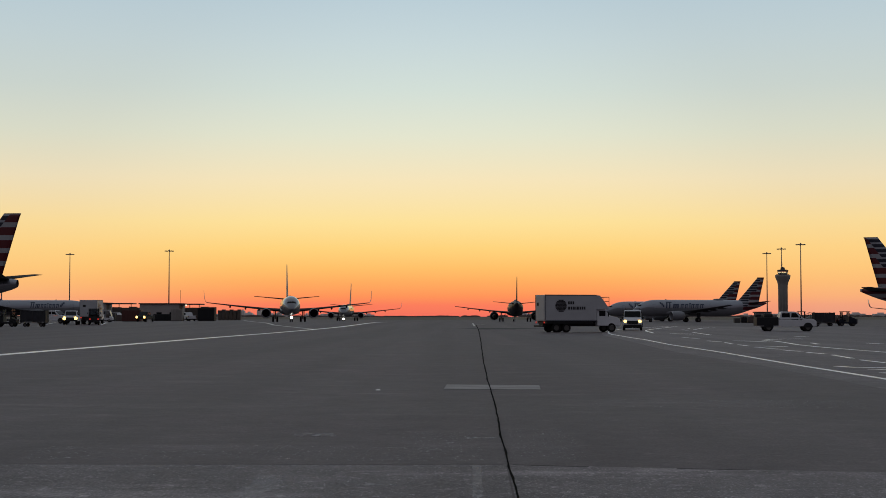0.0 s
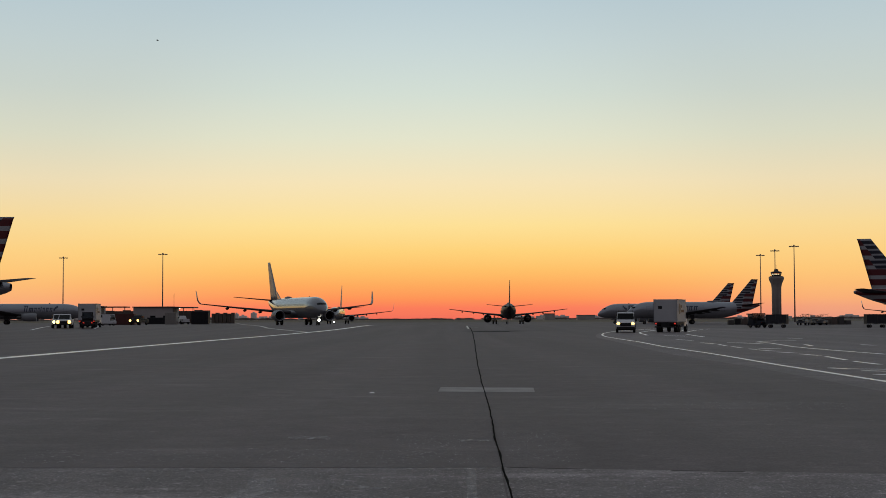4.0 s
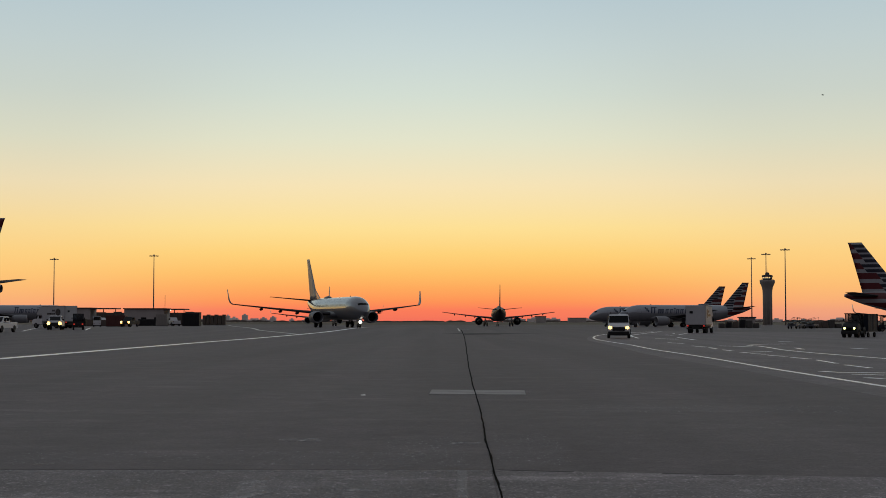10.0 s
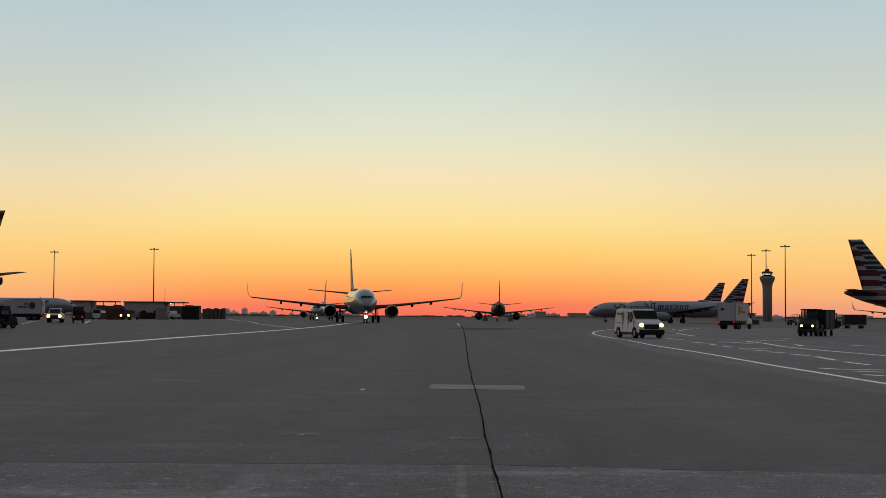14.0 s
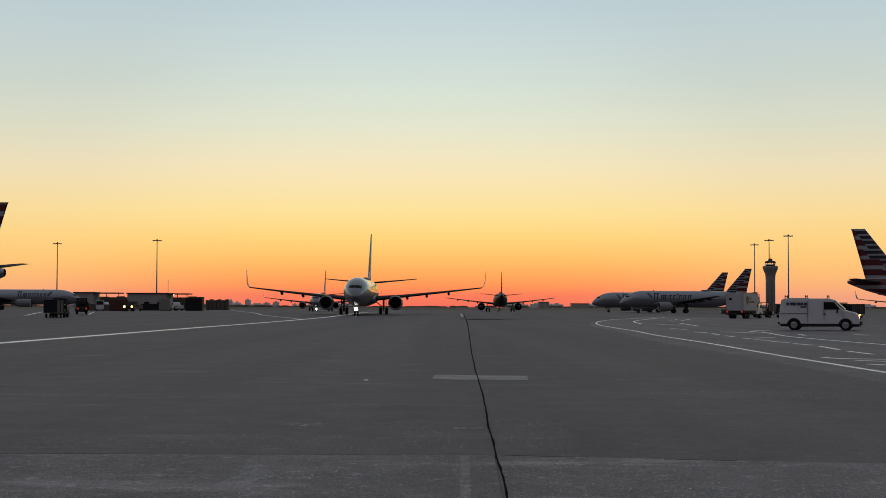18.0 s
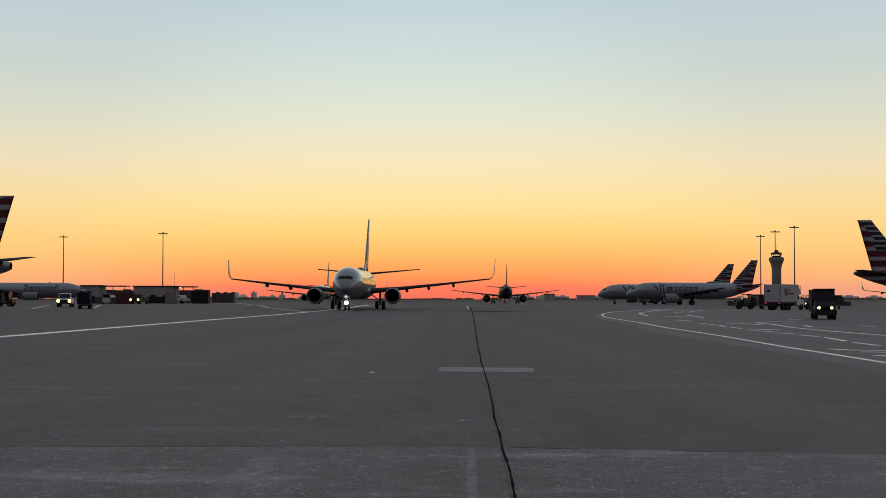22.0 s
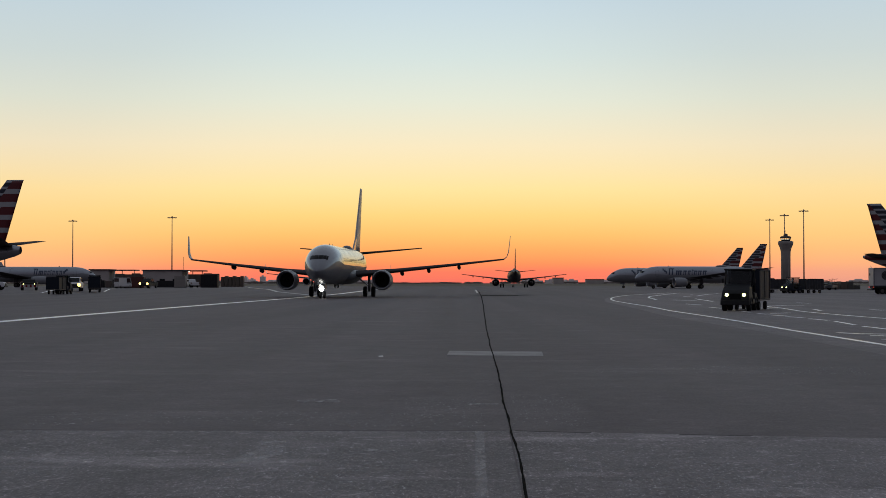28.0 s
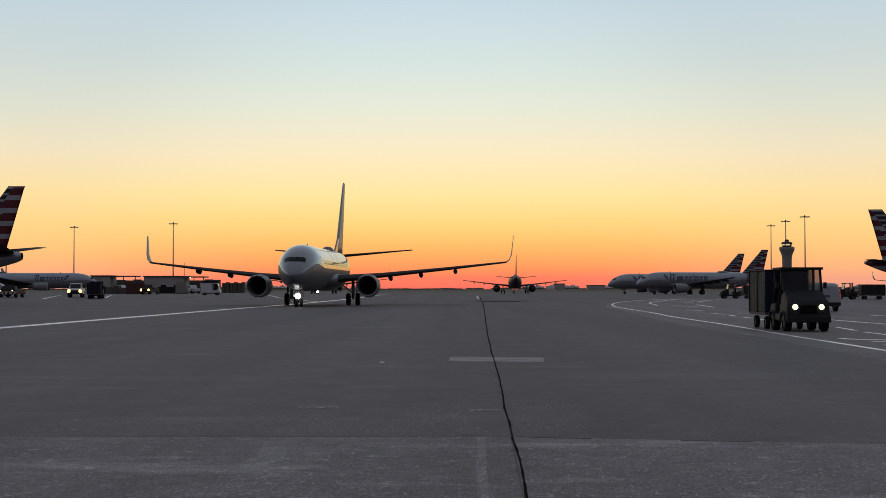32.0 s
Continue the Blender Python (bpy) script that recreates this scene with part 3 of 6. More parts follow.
class Hull:
    """A fuselage as stations (distance behind the nose, half width, half height, centre height)."""

    def __init__(self, length, half, clearance, tail, droop=1.0, cone=0.78, blunt=0.0):
        hz = half * 1.065
        c = clearance + hz
        k = half / 1.88
        nose = [(0.0, 0.03, -0.72), (0.12, 0.26, -0.70), (0.4, 0.52, -0.64), (0.9, 0.84, -0.53), (1.5, 1.10, -0.41), (2.2, 1.36, -0.28), (3.0, 1.57, -0.17), (4.0, 1.74, -0.07), (5.4, 1.85, -0.01), (7.0, 1.88, 0)]
        self.st = [(s * k, w * k, w * k * 1.065, c + z * k * droop) for s, w, z in nose]
        t0 = length - tail
        self.st += [(t0 * 0.6, half, hz, c)]
        for f, w, z in ((0, 1, 0), (0.2, 0.95, 0.05), (0.4, 0.80, 0.17), (0.6, 0.60, 0.34), (0.8, 0.38, 0.70 * cone), (0.95, 0.17 + blunt, 0.93 * cone), (1.0, 0.08 + blunt, cone)):
            self.st.append((t0 + f * tail, half * w, hz * w, c + z * half))
        self.length, self.half, self.centre = length, half, c
        self.st = self.refined()

    def at(self, s, deg, off=0.0):
        """The point on the skin s metres behind the nose, deg round from the top (right positive)."""
        for a, b in zip(self.st, self.st[1:]):
            if a[0] <= s <= b[0]:
                t = (s - a[0]) / (b[0] - a[0])
                w, h, c = (a[i] + (b[i] - a[i]) * t for i in (1, 2, 3))
                r = radians(deg)
                return ((w + off) * math.sin(r), -s, c + (h + off) * math.cos(r))
        return (0, -s, self.centre)

    def refined(self):
        """The stations with extra ones between, rounded along the body."""
        out = []
        st = self.st
        for i, (a, b) in enumerate(zip(st, st[1:])):
            p, q = st[max(0, i - 1)], st[min(len(st) - 1, i + 2)]
            out.append(a)
            if b[0] - a[0] < 6:
                ta = [(b[k] - p[k]) / max(b[0] - p[0], 1e-6) for k in range(4)]
                tb = [(q[k] - a[k]) / max(q[0] - a[0], 1e-6) for k in range(4)]
                d = b[0] - a[0]
                out.append(tuple((a[k] + b[k]) / 2 + (ta[k] - tb[k]) * d / 8 for k in range(4)))
        return out + [st[-1]]

    def nose_point(self, x, z, off):
        """The skin of the nose seen from ahead at x across and height z."""
        lo, hi = 0.05, 7.0 * self.half / 1.88
        for _ in range(30):
            s = (lo + hi) / 2
            for a, b in zip(self.st, self.st[1:]):
                if a[0] <= s <= b[0]:
                    t = (s - a[0]) / (b[0] - a[0])
                    w, h, c = (a[i] + (b[i] - a[i]) * t for i in (1, 2, 3))
                    break
            if (x / w) ** 2 + ((z - c) / h) ** 2 > 1:
                lo = s
            else:
                hi = s
        return (x, -s + off, z + off * 0.6)

    def patch(self, bm, s0, s1, d0, d1, off=0.012, ns=2, nd=4):
        g = [[bm.verts.new(self.at(s0 + (s1 - s0) * i / ns, d0 + (d1 - d0) * j / nd, off)) for j in range(nd + 1)] for i in range(ns + 1)]
        for a, b in zip(g, g[1:]):
            for j in range(nd):
                bm.faces.new((a[j], a[j + 1], b[j + 1], b[j])).smooth = True
        return bm


def foil(le, chord, thick, point):
    """A wing section of 12 points; point(along, up) places it."""
    outline = [(0, 0), (0.02, 0.35), (0.12, 0.85), (0.32, 1.0), (0.6, 0.7), (0.85, 0.28), (1.0, 0.03), (0.85, -0.22), (0.6, -0.5), (0.32, -0.7), (0.12, -0.6), (0.02, -0.28)]
    return [point(le + a * chord, b * thick) for a, b in outline]


UPTURNED_TIP_JET = dict(length=38.0, half=1.82, clear=1.32, tail=13.0, root=(13.6, 7.4), kink=(5.6, 17.2, 4.6), tip=(17.0, 23.2, 1.65), rootz=2.2, tipz=4.0, winglet=(17.36, 25.0, 6.6),
              fin=[(28.6, 4.9), (31.6, 5.75), (37.1, 12.6), (39.0, 12.6), (36.7, 5.2)], stab=(33.6, 3.9, 37.3, 1.5, 7.17, 4.85, 5.55), eng=(4.83, 12.1, 1.76, 0.98, 4.6), ngear=4.0, mgear=(19.6, 2.86), wheel=0.56)
PLAIN_TIP_JET = dict(length=37.4, half=1.975, clear=1.5, tail=12.3, root=(9.6, 7.0), kink=(6.4, 13.6, 4.2), tip=(16.6, 18.4, 1.6), rootz=2.3, tipz=4.2, winglet=None, droop=1.35, cone=0.66,
              fin=[(30.0, 5.2), (30.1, 5.35), (35.1, 11.95), (36.9, 11.95), (35.1, 5.35)], stab=(31.2, 3.5, 34.3, 1.4, 6.22, 4.75, 5.35), eng=(5.75, 8.2, 1.6, 1.15, 4.4), ngear=5.0, mgear=(16.4, 3.8), wheel=0.58)

# the parked types: a broader fin, and a short blunt tail under a high tailplane
BROAD_FIN_JET = dict(PLAIN_TIP_JET, fin=[(29.2, 5.2), (29.2, 5.35), (34.95, 11.6), (36.9, 11.6), (35.3, 5.35)])
BLUNT_TAIL_JET = dict(PLAIN_TIP_JET, length=36.6, cone=0.60, blunt=0.10, fin=[(30.0, 5.2), (30.1, 5.35), (35.1, 11.95), (36.9, 11.95), (34.9, 5.35)], stab=(32.2, 3.6, 35.6, 1.4, 6.22, 5.2, 5.85))

LOW_TAIL_JET = dict(PLAIN_TIP_JET, stab=(32.6, 3.7, 35.9, 1.4, 6.22, 4.8, 5.2))


def stretched(d, extra):
    """The same type with a longer body."""
    out = dict(d)
    f, b = extra * 0.5, extra
    out["length"] = d["length"] + b
    out["root"] = (d["root"][0] + f, d["root"][1])
    out["kink"] = (d["kink"][0], d["kink"][1] + f, d["kink"][2])
    out["tip"] = (d["tip"][0], d["tip"][1] + f, d["tip"][2])
    out["fin"] = [(y + b, z) for y, z in d["fin"]]
    s = d["stab"]
    out["stab"] = (s[0] + b, s[1], s[2] + b, *s[3:])
    e = d["eng"]
    out["eng"] = (e[0], e[1] + f, *e[2:])
    out["mgear"] = (d["mgear"][0] + f, d["mgear"][1])
    return out


def airliner(name, d, m, label, group, body, finmat, lettering=0, stretch=1.35, lights=False, tipmat=None, belly=None, windows=True):
    """A twin-jet airliner, nose at the origin, flying towards +y, wheels on z = 0."""
    root = thing(name, m, label, "airplane", group)
    hull = Hull(d["length"], d["half"], d["clear"], d["tail"], d.get("droop", 1.0), d.get("cone", 0.74), d.get("blunt", 0.0))
    stations = hull.st
    if belly:
        # pale upper skin and grey lower skin meet along a line that rises at the nose
        def arc(s, w, h, c, lower):
            cut = 91 - 15 * math.exp(-((s - 2.8) / 2.2) ** 2)
            lo, hi = (cut, 360 - cut) if lower else (-cut, cut)
            return [(w * math.sin(radians(lo + (hi - lo) * i / 24)), -s, c + h * math.cos(radians(lo + (hi - lo) * i / 24))) for i in range(25)]
        fus = part("fuselage", loft([arc(*st, False) for st in stations], closed=False, caps=False), body, root)
        part("belly_skin", loft([arc(*st, True) for st in stations], closed=False, caps=False), belly, fus, "darker grey lower skin")
    else:
        fus = part("fuselage", loft([ring(0, -s, c, w, h, 32) for s, w, h, c in stations]), body, root)
    for side in (1, -1):
        k = d["half"] / 1.88
        for x0, x1, drop in ((0.015, 0.44, 0.0), (0.455, 0.72, 0.02), (0.74, 0.88, 0.08)):
            bm = bmesh.new()
            g = [[bm.verts.new(hull.nose_point(side * (x0 + (x1 - x0) * u / 3) * k, hull.centre + (0.47 - drop + 0.35 * v / 3) * k, 0.03)) for u in range(4)] for v in range(4)]
            for a, b in zip(g, g[1:]):
                for u in range(3):
                    bm.faces.new((a[u], a[u + 1], b[u + 1], b[u])).smooth = True
            part("cockpit_window", bm, COCKPIT, fus)
        for s in (4.9, d["length"] - d["tail"] + 0.4):
            bm = bmesh.new()
            for u, v, w1, w2 in ((s, s + 0.03, 62, 103), (s + 0.85, s + 0.88, 62, 103), (s, s + 0.88, 61.5, 62.2), (s, s + 0.88, 103, 103.7)):
                hull.patch(bm, u, v, side * w1, side * w2, 0.008)
            part("door_outline", bm, WINGGREY, fus)
        if windows:
            bm = bmesh.new()
            s = 6.4
            while s < d["length"] - d["tail"] + 0.2:
                hull.patch(bm, s, s + 0.23, side * 71, side * 81, 0.008, 1, 1)
                s += 0.51
            tagged(part("window_row", bm, GLASS, fus), kind="stuff")
        if lettering:
            # wordmark drawn as plain slanted bars with an emblem bar towards the nose
            bars = ((0.95, 1.0), (1.0, 0.62), (0.6, 0.62), (0.5, 0.62), (0.3, 0.78), (0.55, 0.62), (0.62, 0.62), (0.66, 0.62))
            if side > 0:
                bars = bars[::-1]
            s0 = lettering
            for w, h in bars:
                w *= stretch
                # each character is a pair or trio of upright strokes with a cap stroke
                strokes = 3 if w > 0.97 * stretch else 2
                bm = bmesh.new()
                for n in range(strokes):
                    a0 = s0 + (w * 0.84) * n / strokes
                    g = []
                    for v in range(9):
                        deg = 92 - 50 * h * v / 8
                        lean = 0.28 * h * v / 8 * -side
                        g.append([bm.verts.new(hull.at(a0 + lean + w * 0.19 * u, side * deg, 0.022)) for u in range(2)])
                    for a, b in zip(g, g[1:]):
                        bm.faces.new((a[0], a[1], b[1], b[0])).smooth = True
                top = 92 - 50 * h
                hull.patch(bm, s0 - 0.28 * h * side, s0 + w * 0.8 - 0.28 * h * side, side * top, side * (top + 9), 0.024, 2, 2)
                part("lettering_bar", bm, LETTER, fus)
                s0 += w + 0.05
            bm = bmesh.new()
            e0 = lettering - 1.5
            for n in range(3):
                hull.patch(bm, e0 + 0.34 * n, e0 + 0.34 * n + 0.42, side * (44 + 11 * n), side * (62 + 11 * n), 0.024, 1, 3)
            part("emblem_bar", bm, LETTER, fus)
    # antenna fairing on the roof and beacon
    z = hull.at(24, 0)[2]
    bm = loft([ring(0, -y, z - 0.02, w, h, 12) for y, w, h in ((22.2, 0.05, 0.02), (22.7, 0.45, 0.28), (23.6, 0.55, 0.36), (24.8, 0.45, 0.28), (25.8, 0.05, 0.02))])
    part("antenna_fairing", bm, BELLY, fus)
    bm = block(-0.02, 0.02, -9.4, -9.1, z - 0.05, z + 0.16, 0.01)
    part("blade_antenna", bm, BELLY, fus)
    if lights:
        bm = lathe_y(0, 0, [(-0.12, 0.02), (-0.06, 0.1), (0.06, 0.1), (0.12, 0.02)], 10)
        bmesh.ops.translate(bm, verts=bm.verts, vec=(0.3, -15.0, z + 0.05))
        part("beacon", bm, BEACON, fus)
    # fairing that carries the wing roots into the belly
    a0, a1 = d["root"][0] - 2.2, d["root"][0] + d["root"][1] + 2.4
    zf = d["rootz"] + 0.12
    bm = loft([ring(0, -(a0 + (a1 - a0) * f), zf, d["half"] * w, h, 24) for f, w, h in ((0, 0.3, 0.3), (0.08, 0.8, 0.7), (0.2, 1.06, 0.9), (0.4, 1.17, 0.95), (0.65, 1.15, 0.95), (0.85, 0.9, 0.8), (1, 0.3, 0.35))])
    part("wing_root_fairing", bm, belly or body, fus)
    # wings, flap fairings, engines
    (r0, rc), (kx, k0, kc), (tx, t0, tc) = d["root"], d["kink"], d["tip"]
    for side in (1, -1):
        span = lambda x: d["rootz"] + (d["tipz"] - d["rootz"]) * (x / tx) ** 1.15
        secs = []
        for x, le, c in ((0.0, r0, rc), (1.9, r0 + 1.0, rc - 0.3), (kx, k0, kc), ((kx + tx) / 2, (k0 + t0) / 2, (kc + tc) / 2), (tx, t0, tc)):
            secs.append(foil(le, c, c * 0.058, lambda a, b, x=x: (side * x, -a, span(x) + b)))
        bm = loft(secs)
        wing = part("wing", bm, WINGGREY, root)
        if d["winglet"]:
            wx, wl, wz = d["winglet"]
            mids = [(tx, t0, tc, span(tx), 0.09), (tx + 0.32, t0 + 0.45, tc * 0.85, span(tx) + 0.28, 0.07), (tx + 0.52, t0 + 0.85, tc * 0.72, span(tx) + 0.8, 0.06), (wx + 0.35, wl, 0.55, wz, 0.03)]
            rings = []
            for i, (x, le, c, zz, th) in enumerate(mids):
                lean = min(1, i / 2)
                rings.append(foil(le, c, th, lambda a, b, x=x, zz=zz, lean=lean: (side * (x - b * lean), -a, zz + b * (1 - lean))))
            part("winglet", loft(rings), tipmat or HULL, wing)
        for x in (kx + 0.6, kx + 3.4, kx + 6.6):
            f = (x - kx) / (tx - kx)
            te = (k0 + (t0 - k0) * f) + (kc + (tc - kc) * f)
            zz = span(x) - 0.2
            bm = loft([ring(side * x, -y, zz + dz, w, w * 1.3, 10) for y, w, dz in ((te - 2.1, 0.03, 0), (te - 1.3, 0.17, -0.06), (te - 0.2, 0.19, -0.1), (te + 0.7, 0.04, -0.06))])
            part("flap_fairing", bm, WINGGREY, wing)
        ex, ey, ez, er, el = d["eng"]
        cx = side * ex
        bm = lathe_y(cx, ez, [(-ey - 1.2, er * 0.74), (-ey - 0.35, er * 0.80), (-ey - 0.05, er * 0.88), (-ey, er * 0.93), (-ey - 0.12, er * 0.985), (-ey - 0.6, er * 1.03), (-ey - 1.6, er * 1.05), (-ey - 2.8, er * 0.98), (-ey - el * 0.8, er * 0.72), (-ey - el * 0.8 + 0.1, er * 0.66)], 28, caps=False)
        eng = part("engine", bm, belly or body, root)
        bm = lathe_y(cx, ez, [(-ey - 0.0, er * 0.93), (-ey + 0.01, er * 0.90), (-ey - 0.10, er * 0.86), (-ey - 0.10, er * 0.99), (-ey - 0.02, er * 0.965)], 28, caps=False)
        part("inlet_lip", bm, METAL, eng, "bare metal inlet lip")
        # fan and spinner are coloured near black for the shade inside the inlet
        part("fan_disc", lathe_y(cx, ez, [(-ey - 1.1, er * 0.78), (-ey - 1.15, er * 0.2)], 28), DARK, eng, "fan with the inlet's shade in its dark colour")
        part("spinner", lathe_y(cx, ez, [(-ey - 0.75, 0.02), (-ey - 0.95, er * 0.14), (-ey - 1.12, er * 0.24)], 16), DARK, eng)
        part("exhaust_cone", lathe_y(cx, ez, [(-ey - el * 0.75, er * 0.5), (-ey - el * 0.95, er * 0.42), (-ey - el * 1.12, er * 0.12)], 16), STEEL, eng)
        wy = k0 - 0.6
        bm = bmesh.new()
        top = span(ex) - 0.15
        profile([(-ey - 1.5, ez + er * 0.95), (-ey - 3.0, top), (-wy - 2.6, top), (-ey - el * 0.95, ez + er * 0.6), (-ey - el * 0.7, ez + er * 0.6)], 0.16, 0.03, bm=bm)
        bmesh.ops.translate(bm, verts=bm.verts, vec=(cx, 0, 0))
        part("pylon", bm, WINGGREY, eng)
    # tail
    fin = d["fin"]
    rings = []
    back = d["length"] - 37.4
    (y0, z0), (y1, z1), (y2, z2), (y3, z3), (y4, z4) = fin
    for le, te, z, th in ((y1 - 0.9, y4 - 0.05, z1 - 0.9, 0.26), (y1, y4, z1, 0.25), (y2 - 0.25, y3 - 0.15, z2 - 0.35, 0.1), (y2, y3, z2, 0.05)):
        rings.append(foil(le, te - le, th, lambda a, b, z=z: (b, -a + back, z)))
    part("tail_fin", loft(rings), finmat, root).location.y = -back
    if finmat is FINSTRIPE:
        bm = bmesh.new()
        hull.patch(bm, d["length"] - d["tail"] * 0.60, d["length"] - d["tail"] * (0.22 if "blunt" in d else 0.02), -140, 140, 0.014, 12, 30)
        part("tail_stripes", bm, finmat, fus, "striped paint running on to the rear body")
    if y1 - y0 > 1:
        bm = bmesh.new()
        profile([(-y0, z0), (-y1 - 0.6, z1 + 0.9), (-y1 - 1.4, z1 - 0.6), (-y0 - 1.0, z0 - 0.4)], 0.09, 0.02, bm=bm)
        part("dorsal_fillet", bm, body, root)
    s0, sc, s1, tc2, sx, sz, tz = d["stab"]
    for side in (1, -1):
        rings = [foil(le, c, c * 0.045, lambda a, b, x=x, z=z: (side * x, -a, z + b)) for x, le, c, z in ((0.1, s0, sc, sz), (sx, s1, tc2, tz))]
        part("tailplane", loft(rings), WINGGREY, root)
    # landing gear
    r = d["wheel"]
    ng = d["ngear"]
    gear = part("nose_gear", tube((0, -ng, r), (0, -ng + 0.1, d["clear"] + 0.5), 0.09), METAL, root)
    tube_bm = tube((0, -ng + 0.05, 1.2), (0, -ng + 1.1, d["clear"] + 0.3), 0.05)
    part("drag_strut", tube_bm, METAL, gear)
    for sx2 in (-0.2, 0.2):
        wheel(gear, sx2, -ng, 0.35, 0.2)
    for sx2 in (-1, 1):
        bm = block(sx2 * 0.32 - 0.015, sx2 * 0.32 + 0.015, -ng - 0.4, -ng + 0.9, d["clear"] - 0.45, d["clear"] + 0.1, 0.01)
        part("gear_door", bm, belly or body, gear)
    my, mx = d["mgear"]
    for side in (1, -1):
        gear = part("main_gear", tube((side * mx, -my, r), (side * mx, -my + 0.1, d["rootz"] + 0.1), 0.14), METAL, root)
        part("side_strut", tube((side * mx, -my, 1.1), (side * (mx - 1.3), -my, d["rootz"] - 0.1), 0.07), METAL, gear)
        for o in (-0.43, 0.43):
            wheel(gear, side * mx + o, -my, r, 0.38)
        bm = block(side * (mx + 0.35) - 0.02, side * (mx + 0.35) + 0.02, -my - 0.5, -my + 0.5, 1.15, d["rootz"] + 0.1, 0.01)
        part("gear_door", bm, WINGGREY, gear)
    if lights:
        lamp = disc_lamp(root, 0, -ng + 0.7, 0.92 if lights < 0.25 else 0.64, lights, LAMPWHITE, "taxi_light", 1, "bright white taxi light on the nose strut")
    return root


def ground_pose(x, y, h, ry=0):
    return pose(x, y, height(x, y), 0, ry, h)


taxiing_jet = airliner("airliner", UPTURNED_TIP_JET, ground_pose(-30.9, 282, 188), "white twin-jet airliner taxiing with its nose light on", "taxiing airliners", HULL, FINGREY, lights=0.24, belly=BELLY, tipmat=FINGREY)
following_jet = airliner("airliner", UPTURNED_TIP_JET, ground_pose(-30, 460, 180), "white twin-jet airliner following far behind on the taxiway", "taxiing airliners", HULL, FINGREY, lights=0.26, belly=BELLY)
leaving_jet = airliner("airliner", PLAIN_TIP_JET, ground_pose(15, 460, -1), "airliner with plain wingtips taxiing away, shade painted into its dark hull", "taxiing airliners", SHADEHULL, SHADEHULL)
airliner("airliner", BROAD_FIN_JET, ground_pose(45.4, 374, 105), "silver parked airliner with striped tail and blue wordmark", "parked airliners", SILVER, FINSTRIPE, 8.4, 2.0, windows=False, belly=UNDERSHADE)
airliner("airliner", stretched(BROAD_FIN_JET, 4), ground_pose(42.7, 418, 100), "silver parked airliner behind another, striped tail", "parked airliners", SILVER, FINSTRIPE, 8.4, 2.0, windows=False, belly=UNDERSHADE)
airliner("airliner", UPTURNED_TIP_JET, ground_pose(-91.7, 374, -78), "silver parked airliner with blue wordmark beside service trucks", "parked airliners", SILVER, FINSTRIPE, 8.6, windows=False, belly=UNDERSHADE)
airliner("airliner", LOW_TAIL_JET, ground_pose(89.9, 185, -105.5), "parked airliner showing its red, white and blue striped tail", "parked airliners", SILVER, FINSTRIPE, 8.4, 2.0, windows=False, belly=UNDERSHADE)
airliner("airliner", BLUNT_TAIL_JET, ground_pose(-80.8, 152, 85.4), "parked airliner with striped tail fin and dark tailplane", "parked airliners", SILVER, FINSTRIPE, 7.4, windows=False, belly=UNDERSHADE)
airliner("airliner", UPTURNED_TIP_JET, ground_pose(141.6, 415, 180), "distant parked airliner with an upturned wingtip", "parked airliners", SILVER, HULL, 0)

# ---- vehicles: forward is +y, origin on the ground at the middle ----


def headlights(root, y, z, x, r, mat):
    for s in (-1, 1):
        disc_lamp(root, s * x, y, z, r, mat)


